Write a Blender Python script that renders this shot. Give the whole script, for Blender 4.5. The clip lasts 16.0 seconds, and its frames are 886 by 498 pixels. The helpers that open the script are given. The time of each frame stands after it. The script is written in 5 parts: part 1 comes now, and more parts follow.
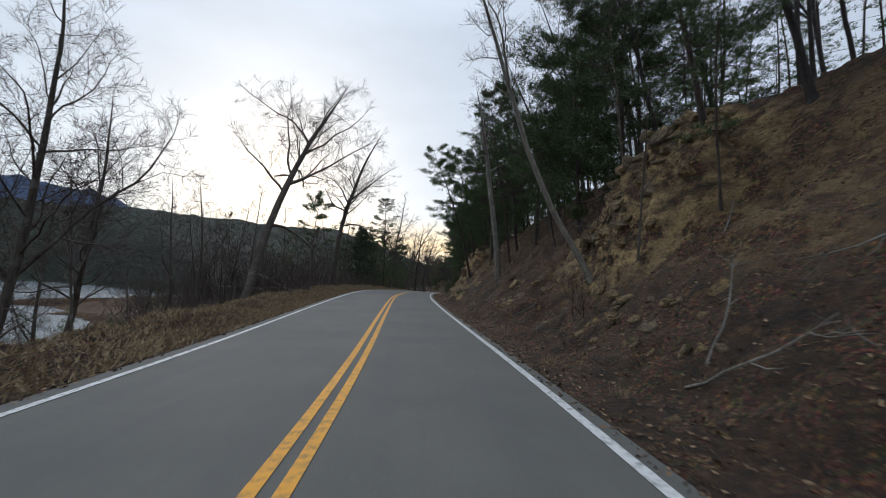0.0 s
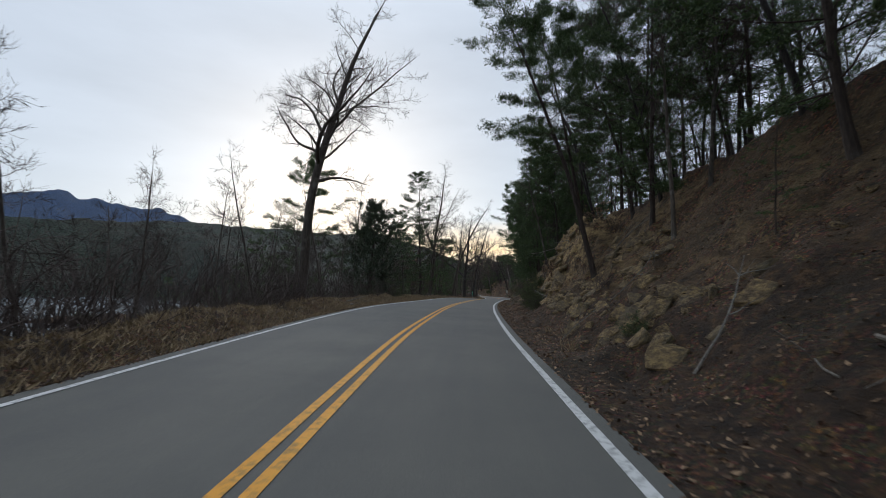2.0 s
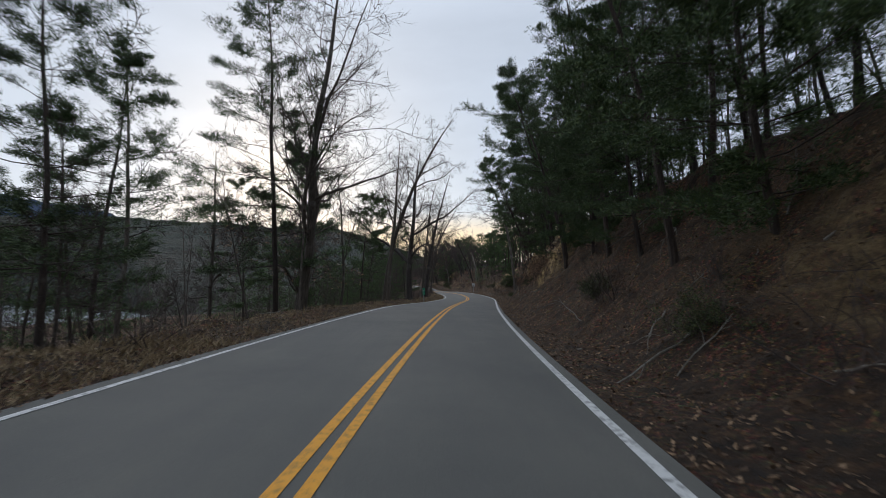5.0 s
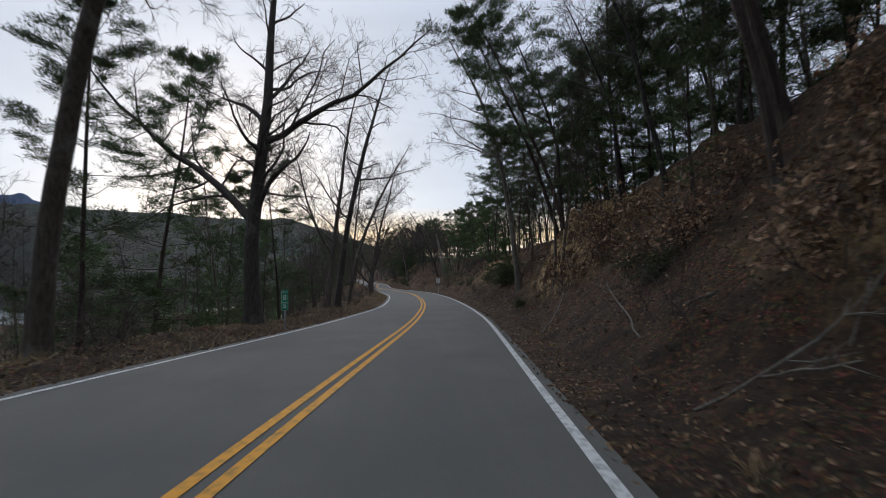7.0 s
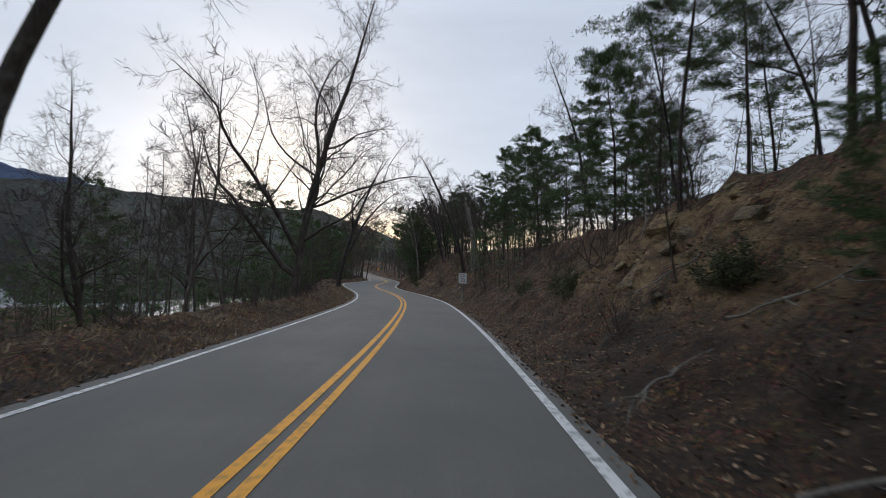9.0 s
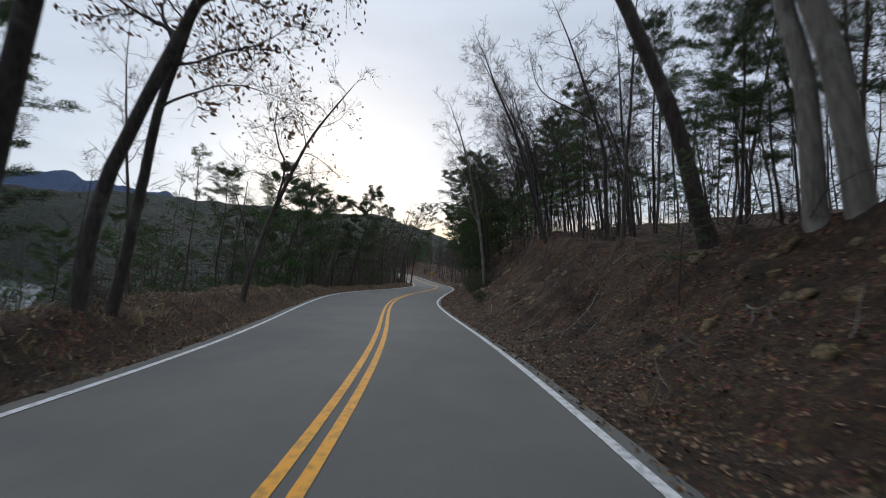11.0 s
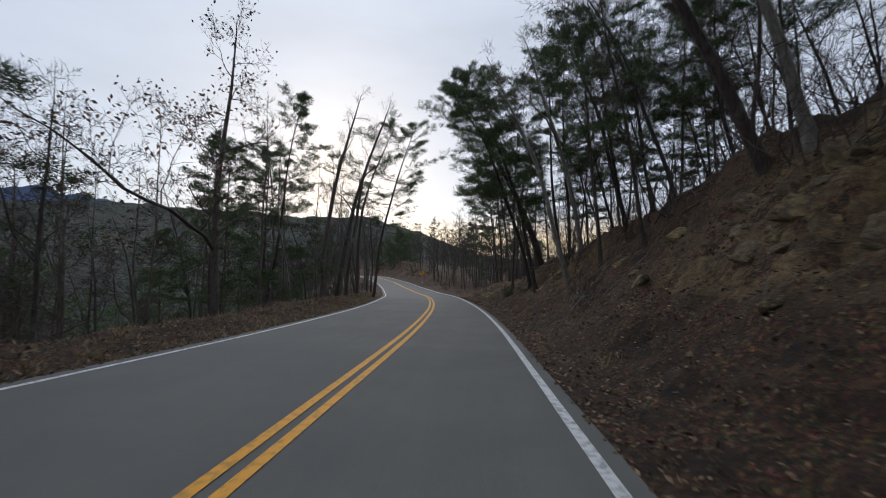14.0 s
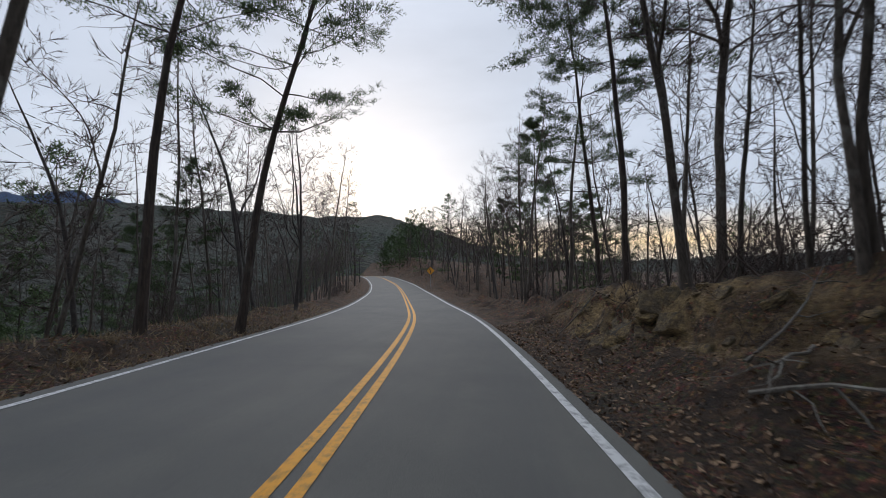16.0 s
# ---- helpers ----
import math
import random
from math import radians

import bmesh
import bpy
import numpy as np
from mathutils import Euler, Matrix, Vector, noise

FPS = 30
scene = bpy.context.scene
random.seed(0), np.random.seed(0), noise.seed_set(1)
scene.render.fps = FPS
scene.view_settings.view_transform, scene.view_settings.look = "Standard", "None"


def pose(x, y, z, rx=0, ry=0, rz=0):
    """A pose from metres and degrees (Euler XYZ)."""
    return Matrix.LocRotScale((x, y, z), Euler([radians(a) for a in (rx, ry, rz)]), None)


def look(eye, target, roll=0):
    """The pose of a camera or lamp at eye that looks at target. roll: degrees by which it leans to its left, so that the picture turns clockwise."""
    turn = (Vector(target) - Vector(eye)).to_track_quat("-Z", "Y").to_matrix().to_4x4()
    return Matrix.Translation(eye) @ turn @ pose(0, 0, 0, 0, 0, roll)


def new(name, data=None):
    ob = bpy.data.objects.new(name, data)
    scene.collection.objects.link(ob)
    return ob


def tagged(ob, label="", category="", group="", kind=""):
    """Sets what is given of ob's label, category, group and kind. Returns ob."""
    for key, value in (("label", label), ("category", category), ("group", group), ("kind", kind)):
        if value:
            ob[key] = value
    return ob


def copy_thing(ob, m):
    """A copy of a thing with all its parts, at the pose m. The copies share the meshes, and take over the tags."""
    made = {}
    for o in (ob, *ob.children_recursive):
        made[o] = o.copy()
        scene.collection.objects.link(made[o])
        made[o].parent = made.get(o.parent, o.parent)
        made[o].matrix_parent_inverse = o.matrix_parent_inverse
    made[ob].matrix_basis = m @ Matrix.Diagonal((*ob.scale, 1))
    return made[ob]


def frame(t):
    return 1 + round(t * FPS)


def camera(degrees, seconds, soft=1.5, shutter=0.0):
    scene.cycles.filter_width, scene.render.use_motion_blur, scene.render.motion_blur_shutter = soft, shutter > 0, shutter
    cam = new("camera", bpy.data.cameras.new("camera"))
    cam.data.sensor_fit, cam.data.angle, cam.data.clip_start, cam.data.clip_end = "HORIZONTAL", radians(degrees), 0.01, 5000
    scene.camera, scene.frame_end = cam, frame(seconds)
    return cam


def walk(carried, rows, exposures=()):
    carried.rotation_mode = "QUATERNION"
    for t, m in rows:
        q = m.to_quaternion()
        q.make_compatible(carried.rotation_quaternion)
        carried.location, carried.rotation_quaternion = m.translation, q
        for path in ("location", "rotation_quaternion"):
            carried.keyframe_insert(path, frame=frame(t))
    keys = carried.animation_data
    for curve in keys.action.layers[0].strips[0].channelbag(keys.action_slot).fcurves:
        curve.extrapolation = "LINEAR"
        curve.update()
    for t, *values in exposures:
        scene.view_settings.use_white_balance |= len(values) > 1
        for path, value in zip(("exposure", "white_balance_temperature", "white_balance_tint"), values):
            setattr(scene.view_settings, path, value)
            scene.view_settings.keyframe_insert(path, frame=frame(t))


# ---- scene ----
# ------------------------------------------------------------------ camera
cam = camera(88.84, 16.0, soft=0.55, shutter=0.12)
PATH = [
    (0.00, 0.000, 0.000, 1.600, 94.60, -2.31, -2.71),
    (0.25, 0.142, 3.333, 1.629, 94.53, -2.10, -1.06),
    (0.50, 0.197, 6.656, 1.661, 94.48, -1.89, 0.45),
    (0.75, 0.182, 9.967, 1.695, 94.47, -1.67, 1.67),
    (1.00, 0.120, 13.267, 1.732, 94.50, -1.44, 2.53),
    (1.25, 0.032, 16.558, 1.769, 94.55, -1.19, 2.99),
    (1.50, -0.066, 19.845, 1.808, 94.63, -0.94, 3.24),
    (1.75, -0.174, 23.130, 1.847, 94.73, -0.67, 3.43),
    (2.00, -0.287, 26.418, 1.885, 94.78, -0.40, 3.55),
    (2.25, -0.400, 29.716, 1.921, 94.74, -0.12, 3.56),
    (2.50, -0.506, 33.028, 1.954, 94.66, 0.16, 3.46),
    (2.75, -0.599, 36.361, 1.984, 94.63, 0.42, 3.26),
    (3.00, -0.672, 39.720, 2.009, 94.60, 0.66, 2.92),
    (3.25, -0.715, 43.111, 2.029, 94.54, 0.87, 2.42),
    (3.50, -0.720, 46.541, 2.044, 94.45, 1.04, 1.80),
    (3.75, -0.683, 50.015, 2.052, 94.34, 1.17, 1.11),
    (4.00, -0.601, 53.538, 2.053, 94.25, 1.26, 0.40),
    (4.25, -0.475, 57.116, 2.047, 94.18, 1.31, -0.30),
    (4.50, -0.305, 60.755, 2.034, 94.09, 1.33, -0.96),
    (4.75, -0.091, 64.458, 2.013, 93.93, 1.36, -1.60),
    (5.00, 0.169, 68.227, 1.984, 93.77, 1.42, -2.25),
    (5.25, 0.481, 72.063, 1.948, 93.63, 1.52, -2.97),
    (5.50, 0.853, 75.964, 1.903, 93.54, 1.66, -3.76),
    (5.75, 1.288, 79.927, 1.851, 93.48, 1.78, -4.58),
    (6.00, 1.781, 83.950, 1.790, 93.42, 1.87, -5.27),
    (6.25, 2.314, 88.029, 1.722, 93.33, 1.88, -5.72),
    (6.50, 2.873, 92.161, 1.647, 93.25, 1.81, -6.00),
    (6.75, 3.455, 96.342, 1.565, 93.20, 1.63, -6.22),
    (7.00, 4.051, 100.568, 1.477, 93.17, 1.32, -6.33),
    (7.25, 4.650, 104.836, 1.383, 93.17, 0.87, -6.31),
    (7.50, 5.244, 109.143, 1.286, 93.18, 0.34, -6.21),
    (7.75, 5.832, 113.484, 1.186, 93.19, -0.23, -6.08),
    (8.00, 6.400, 117.858, 1.086, 93.20, -0.78, -5.77),
    (8.25, 6.921, 122.263, 0.986, 93.22, -1.25, -5.11),
    (8.50, 7.368, 126.697, 0.889, 93.24, -1.62, -4.09),
    (8.75, 7.718, 131.158, 0.795, 93.26, -1.86, -3.18),
    (9.00, 7.990, 135.637, 0.707, 93.28, -1.95, -2.42),
    (9.25, 8.236, 140.125, 0.625, 93.30, -1.87, -1.51),
    (9.50, 8.456, 144.617, 0.550, 93.33, -1.69, -0.53),
    (9.75, 8.615, 149.108, 0.483, 93.39, -1.52, 0.53),
    (10.00, 8.662, 153.591, 0.423, 93.46, -1.44, 1.61),
    (10.25, 8.555, 158.058, 0.370, 93.51, -1.51, 2.66),
    (10.50, 8.292, 162.495, 0.324, 93.56, -1.64, 3.68),
    (10.75, 7.914, 166.898, 0.285, 93.63, -1.75, 4.66),
    (11.00, 7.463, 171.262, 0.251, 93.75, -1.72, 5.57),
    (11.25, 6.952, 175.586, 0.224, 93.95, -1.46, 6.43),
    (11.50, 6.380, 179.865, 0.202, 94.12, -1.04, 7.29),
    (11.75, 5.775, 184.103, 0.185, 94.20, -0.52, 8.08),
    (12.00, 5.157, 188.303, 0.172, 94.19, 0.03, 8.62),
    (12.25, 4.554, 192.469, 0.163, 94.14, 0.52, 8.78),
    (12.50, 3.990, 196.606, 0.158, 94.11, 0.91, 8.62),
    (12.75, 3.477, 200.714, 0.156, 94.16, 1.17, 8.25),
    (13.00, 3.027, 204.792, 0.157, 94.23, 1.26, 7.71),
    (13.25, 2.649, 208.836, 0.160, 94.27, 1.14, 7.01),
    (13.50, 2.330, 212.837, 0.165, 94.26, 0.91, 6.21),
    (13.75, 2.070, 216.787, 0.171, 94.20, 0.64, 5.39),
    (14.00, 1.864, 220.675, 0.178, 94.18, 0.43, 4.67),
    (14.25, 1.697, 224.488, 0.185, 94.26, 0.35, 4.16),
    (14.50, 1.550, 228.216, 0.193, 94.35, 0.37, 3.92),
    (14.75, 1.403, 231.847, 0.200, 94.37, 0.45, 4.00),
    (15.00, 1.240, 235.371, 0.207, 94.33, 0.53, 4.31),
    (15.25, 1.055, 238.782, 0.213, 94.26, 0.59, 4.77),
    (15.50, 0.836, 242.074, 0.218, 94.23, 0.62, 5.46),
    (15.75, 0.571, 245.240, 0.223, 94.26, 0.63, 6.42),
    (16.00, 0.253, 248.278, 0.226, 94.34, 0.63, 7.54),
]
walk(cam, [(t, pose(x, y, z, rx, ry, rz)) for t, x, y, z, rx, ry, rz in PATH], [(0.0, 0.12, 6280, 9), (1.5, 0.0, 6280, 9), (4.2, 0.0, 6280, 9.5), (6.5, 0.0, 6320, 12), (8.5, 0.0, 6320, 12), (11.0, 0.0, 6280, 10.5), (14.0, 0.0, 6320, 12), (16.0, 0.0, 6320, 12.5)])

# ------------------------------------------------------------------ light
SUN_AZ, SUN_EL = radians(18.5), radians(13.4)        # azimuth to the left of +y
SUN_DIR = Vector((-math.sin(SUN_AZ) * math.cos(SUN_EL), math.cos(SUN_AZ) * math.cos(SUN_EL), math.sin(SUN_EL)))

world = bpy.data.worlds.new("overcast_evening")
scene.world = world
world.use_nodes = True
wn, wl = world.node_tree.nodes, world.node_tree.links
wn.clear()


def wnode(kind, **kw):
    n = wn.new(kind)
    for k, v in kw.items():
        n.inputs[k].default_value = v
    return n


def wmath(op, a, b=None, clamp=False):
    n = wn.new("ShaderNodeMath")
    n.operation, n.use_clamp = op, clamp
    for i, v in enumerate((a, b)):
        if v is None:
            continue
        if isinstance(v, (int, float)):
            n.inputs[i].default_value = v
        else:
            wl.new(v, n.inputs[i])
    return n.outputs[0]


def wmix(fac, a, b, mode="MIX"):
    n = wn.new("ShaderNodeMix")
    n.data_type, n.blend_type = "RGBA", mode
    for i, v in ((0, fac), (6, a), (7, b)):
        if isinstance(v, (int, float)):
            n.inputs[i].default_value = v
        elif isinstance(v, tuple):
            n.inputs[i].default_value = (*v, 1)
        else:
            wl.new(v, n.inputs[i])
    return n.outputs[2]


sky = wn.new("ShaderNodeTexSky")
sky.sky_type, sky.sun_disc = "NISHITA", False
sky.sun_elevation, sky.sun_rotation = SUN_EL, -SUN_AZ
geo = wn.new("ShaderNodeTexCoord")
sep = wn.new("ShaderNodeSeparateXYZ")
wl.new(geo.outputs["Generated"], sep.inputs[0])
dot = wn.new("ShaderNodeVectorMath")
dot.operation = "DOT_PRODUCT"
dot.inputs[1].default_value = SUN_DIR
wl.new(geo.outputs["Generated"], dot.inputs[0])
around = wmath("MAXIMUM", dot.outputs["Value"], 0.0)
up = wmath("MAXIMUM", sep.outputs[2], 0.0)
# cloud streaks, stretched along the horizon
mapn = wn.new("ShaderNodeMapping")
mapn.inputs["Scale"].default_value = (1.2, 1.2, 4.5)
wl.new(geo.outputs["Generated"], mapn.inputs["Vector"])
cn = wnode("ShaderNodeTexNoise", Scale=2.2, Detail=5.0, Roughness=0.55)
wl.new(mapn.outputs[0], cn.inputs["Vector"])
streak = wmath("MULTIPLY", wmath("SUBTRACT", cn.outputs["Fac"], 0.5), 0.36)
# an overcast sky is brightest overhead
zenith = wmath("MULTIPLY", wmath("MULTIPLY", wmath("SUBTRACT", up, 0.5), 2.2, True), 1.1)
tone = wmath("ADD", wmath("ADD", 1.0, streak), zenith)
# grey-blue cloud, paler towards the hidden sun
grey = wmix(wmath("POWER", around, 3.0), (0.475, 0.525, 0.605), (0.59, 0.64, 0.71))
grey = wmix(wmath("MULTIPLY", wmath("POWER", around, 34.0), 0.48), grey, (0.80, 0.80, 0.82))
grey = wmix(wmath("MULTIPLY", wmath("POWER", around, 1500.0), 0.6), grey, (1.35, 1.28, 1.15))
# yellow slit of clear sky along the horizon ahead
band = wmath("SUBTRACT", 1.0, wmath("MULTIPLY", wmath("ABSOLUTE", wmath("SUBTRACT", sep.outputs[2], 0.08)), 15.0), True)
west = wn.new("ShaderNodeVectorMath")
west.operation = "DOT_PRODUCT"
west.inputs[1].default_value = (0.17, 0.985, 0.0)
wl.new(geo.outputs["Generated"], west.inputs[0])
ahead = wmath("MULTIPLY", wmath("SUBTRACT", west.outputs["Value"], 0.87), 9.0, True)
slit = wmath("MULTIPLY", wmath("MULTIPLY", band, ahead), wmath("ADD", 0.85, wmath("MULTIPLY", streak, 2.5)), True)
cloud = wmix(1.0, grey, (1, 1, 1), "MULTIPLY")
cm = wn.new("ShaderNodeVectorMath")
cm.operation = "SCALE"
wl.new(cloud, cm.inputs[0])
wl.new(tone, cm.inputs["Scale"])
col = wmix(slit, cm.outputs[0], (1.0, 0.70, 0.34))
sk = wn.new("ShaderNodeVectorMath")
sk.operation = "SCALE"
sk.inputs["Scale"].default_value = 0.02
wl.new(sky.outputs[0], sk.inputs[0])
total = wmix(1.0, col, sk.outputs[0], "ADD")
bg = wn.new("ShaderNodeBackground")
bg.inputs["Strength"].default_value = 1.0
wl.new(total, bg.inputs["Color"])
wo = wn.new("ShaderNodeOutputWorld")
wl.new(bg.outputs[0], wo.inputs["Surface"])

sun = new("sun", bpy.data.lights.new("sun", "SUN"))
sun.data.energy, sun.data.angle, sun.data.color = 0.5, radians(18), (1.0, 0.93, 0.84)
sun.matrix_world = look(SUN_DIR * 100, (0, 0, 0))

# ------------------------------------------------------------------ materials


class Mat:
    """A node material with a few shorthands."""

    def __init__(self, name, rough=0.9, metal=0.0):
        self.m = bpy.data.materials.new(name)
        self.m.use_nodes = True
        self.n, self.l = self.m.node_tree.nodes, self.m.node_tree.links
        self.b = self.n["Principled BSDF"]
        self.b.inputs["Roughness"].default_value = rough
        self.b.inputs["Metallic"].default_value = metal
        tc = self.n.new("ShaderNodeTexCoord")
        self.co = tc.outputs["Object"]

    def noise(self, scale, detail=4.0, rough=0.6, stretch=None):
        n = self.n.new("ShaderNodeTexNoise")
        n.inputs["Scale"].default_value = scale
        n.inputs["Detail"].default_value = detail
        n.inputs["Roughness"].default_value = rough
        src = self.co
        if stretch:
            mp = self.n.new("ShaderNodeMapping")
            mp.inputs["Scale"].default_value = stretch
            self.l.new(src, mp.inputs["Vector"])
            src = mp.outputs[0]
        self.l.new(src, n.inputs["Vector"])
        return n.outputs["Fac"]

    def voronoi(self, scale, feature="F1", out="Distance"):
        n = self.n.new("ShaderNodeTexVoronoi")
        n.feature = feature
        n.inputs["Scale"].default_value = scale
        self.l.new(self.co, n.inputs["Vector"])
        return n.outputs[out]

    def ramp(self, fac, *stops):
        r = self.n.new("ShaderNodeValToRGB")
        while len(r.color_ramp.elements) < len(stops):
            r.color_ramp.elements.new(0.5)
        for e, (p, c) in zip(r.color_ramp.elements, stops):
            e.position = p
            e.color = (*c, 1) if isinstance(c, tuple) else (c, c, c, 1)
        self.l.new(fac, r.inputs["Fac"])
        return r.outputs["Color"]

    def mix(self, fac, a, b, mode="MIX"):
        n = self.n.new("ShaderNodeMix")
        n.data_type, n.blend_type = "RGBA", mode
        for i, v in ((0, fac), (6, a), (7, b)):
            if isinstance(v, (int, float)):
                n.inputs[i].default_value = v
            elif isinstance(v, tuple):
                n.inputs[i].default_value = (*v, 1)
            else:
                self.l.new(v, n.inputs[i])
        return n.outputs[2]

    def math(self, op, a, b=0.0, clamp=False):
        n = self.n.new("ShaderNodeMath")
        n.operation, n.use_clamp = op, clamp
        for i, v in enumerate((a, b)):
            if isinstance(v, (int, float)):
                n.inputs[i].default_value = v
            else:
                self.l.new(v, n.inputs[i])
        return n.outputs[0]

    def random(self):
        return self.n.new("ShaderNodeObjectInfo").outputs["Random"]

    def island(self):
        return self.n.new("ShaderNodeNewGeometry").outputs["Random Per Island"]

    def slope(self):
        g = self.n.new("ShaderNodeNewGeometry")
        s = self.n.new("ShaderNodeSeparateXYZ")
        self.l.new(g.outputs["Normal"], s.inputs[0])
        return s.outputs[2]

    def attribute(self, name):
        a = self.n.new("ShaderNodeAttribute")
        a.attribute_name = name
        return a.outputs["Fac"]

    def colour(self, c):
        if isinstance(c, tuple):
            self.b.inputs["Base Color"].default_value = (*c, 1)
        else:
            self.l.new(c, self.b.inputs["Base Color"])
        return self

    def rough(self, fac):
        self.l.new(fac, self.b.inputs["Roughness"])
        return self

    def bump(self, fac, strength=0.5, distance=0.02):
        n = self.n.new("ShaderNodeBump")
        n.inputs["Strength"].default_value = strength
        n.inputs["Distance"].default_value = distance
        self.l.new(fac, n.inputs["Height"])
        self.l.new(n.outputs[0], self.b.inputs["Normal"])
        return self


def m_asphalt():
    k = Mat("asphalt", 0.85)
    fine, patch, worn = k.noise(140, 3), k.noise(0.35, 4), k.noise(1.0, 4, 0.6, (1.6, 0.06, 1.0))
    c = k.ramp(patch, (0.3, (0.087, 0.086, 0.077)), (0.7, (0.126, 0.122, 0.105)))
    c = k.mix(k.ramp(worn, (0.35, 0.0), (0.7, 0.45)), c, (0.078, 0.078, 0.076))
    c = k.mix(0.55, c, k.ramp(fine, (0.35, 0.25), (0.65, 0.8)), "OVERLAY")
    return k.colour(c).bump(fine, 0.35, 0.006).m


def m_paint(name, base, worn):
    k = Mat(name, 0.7)
    n = k.noise(9, 5, 0.7)
    return k.colour(k.ramp(n, (0.36, worn), (0.52, base))).bump(k.noise(150, 2), 0.3, 0.004).m


def m_ground():
    k = Mat("leaf_littered_soil", 0.95)
    big, mid, fine = k.noise(0.22, 4), k.noise(1.3, 6, 0.7), k.noise(12, 6, 0.8)
    v = k.voronoi(17, "F1", "Color")
    litter = k.ramp(fine, (0.36, (0.0132, 0.007216, 0.003168)), (0.49, (0.0528, 0.02552, 0.00968)), (0.57, (0.1408, 0.06952, 0.02728)), (0.66, (0.352, 0.1936, 0.088)))
    litter = k.mix(0.45, litter, v, "OVERLAY")
    soil = k.ramp(k.noise(3.2, 6, 0.75), (0.36, (0.01408, 0.007744, 0.003344)), (0.55, (0.05104, 0.02596, 0.009856)), (0.7, (0.1584, 0.08184, 0.03168)))
    c = k.mix(k.ramp(mid, (0.44, 0.0), (0.56, 1.0)), litter, soil)
    moss = k.ramp(big, (0.56, 0.0), (0.68, 0.5))
    c = k.mix(moss, c, (0.016, 0.017, 0.007))
    rock = k.ramp(k.noise(1.1, 7, 0.68, (1, 1, 2.4)), (0.34, (0.045, 0.031, 0.018)), (0.45, (0.23, 0.152, 0.07)), (0.58, (0.46, 0.315, 0.14)))
    rock = k.mix(0.6, rock, k.ramp(fine, (0.35, 0.15), (0.65, 0.8)), "OVERLAY")
    bare = k.attribute("rock")
    c = k.mix(k.math("MULTIPLY", bare, k.ramp(mid, (0.42, 0.0), (0.52, 1.0)), True), c, rock)
    h = k.math("ADD", k.math("MULTIPLY", mid, 1.4), k.math("MULTIPLY", fine, 0.6))
    return k.colour(c).bump(h, 1.0, 0.2).m


def m_rock():
    k = Mat("weathered_rock", 0.9)
    n, f, l = k.noise(2.6, 7, 0.68, (1, 1, 2.4)), k.noise(11, 6, 0.78), k.noise(0.8, 3)
    c = k.ramp(n, (0.32, (0.06, 0.042, 0.026)), (0.48, (0.23, 0.155, 0.075)), (0.66, (0.54, 0.375, 0.15)))
    c = k.mix(k.ramp(k.random(), (0.45, 0.0), (0.8, 0.4)), c, (0.15, 0.13, 0.10))
    c = k.mix(k.ramp(l, (0.5, 0.0), (0.65, 0.5)), c, (0.12, 0.115, 0.07))
    c = k.mix(0.5, c, k.ramp(f, (0.3, 0.2), (0.7, 0.8)), "OVERLAY")
    return k.colour(c).bump(k.math("ADD", n, f), 1.0, 0.13).m


def m_bark(name, dark, pale, patch=0.0):
    k = Mat(name, 0.95)
    n = k.noise(5, 5, 0.65, (3.5, 3.5, 0.6))
    c = k.ramp(n, (0.3, dark), (0.7, pale))
    c = k.mix(k.ramp(k.noise(1.3, 4), (0.55, 0.0), (0.66, patch)), c, (0.30, 0.30, 0.26))
    r = k.ramp(k.random(), (0.0, 0.72), (1.0, 1.15))
    c = k.mix(1.0, c, r, "MULTIPLY")
    return k.colour(c).bump(n, 0.8, 0.03).m


def m_twig(name, a, b):
    k = Mat(name, 0.95)
    c = k.ramp(k.noise(2.0, 3), (0.3, a), (0.7, b))
    return k.colour(c).m


def m_leaf(name, a, b, c3):
    k = Mat(name, 0.75)
    c = k.ramp(k.island(), (0.0, a), (0.5, b), (1.0, c3))
    c = k.mix(1.0, c, k.ramp(k.random(), (0.0, 0.8), (1.0, 1.25)), "MULTIPLY")
    return k.colour(c).m


def m_plain(name, c, rough=0.6, metal=0.0, var=0.12, scale=6.0):
    k = Mat(name, rough, metal)
    lo, hi = tuple(v * (1 - var) for v in c), tuple(min(v * (1 + var), 1) for v in c)
    return k.colour(k.ramp(k.noise(scale, 4), (0.3, lo), (0.7, hi))).m


def m_water():
    k = Mat("lake_water", 0.22)
    k.b.inputs["IOR"].default_value = 1.33
    k.colour((0.16, 0.18, 0.19)).bump(k.noise(0.6, 5, 0.65, (1, 0.4, 1)), 0.9, 0.5)
    return k.m


def m_far_woods(name, a, b, c3):
    k = Mat(name, 1.0)
    big, fine = k.noise(0.008, 5), k.noise(0.2, 6, 0.85)
    c = k.mix(k.ramp(big, (0.42, 0.0), (0.6, 1.0)), k.ramp(fine, (0.3, a), (0.7, b)), k.ramp(fine, (0.3, a), (0.7, c3)))
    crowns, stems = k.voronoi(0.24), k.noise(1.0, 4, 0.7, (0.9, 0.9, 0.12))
    # shade in the gaps between crowns is painted into the colour
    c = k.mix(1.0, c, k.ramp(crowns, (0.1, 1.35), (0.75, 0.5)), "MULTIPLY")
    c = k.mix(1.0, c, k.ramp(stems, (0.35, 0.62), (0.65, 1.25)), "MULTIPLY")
    return k.colour(c).bump(k.math("SUBTRACT", fine, crowns), 1.0, 4.0).m


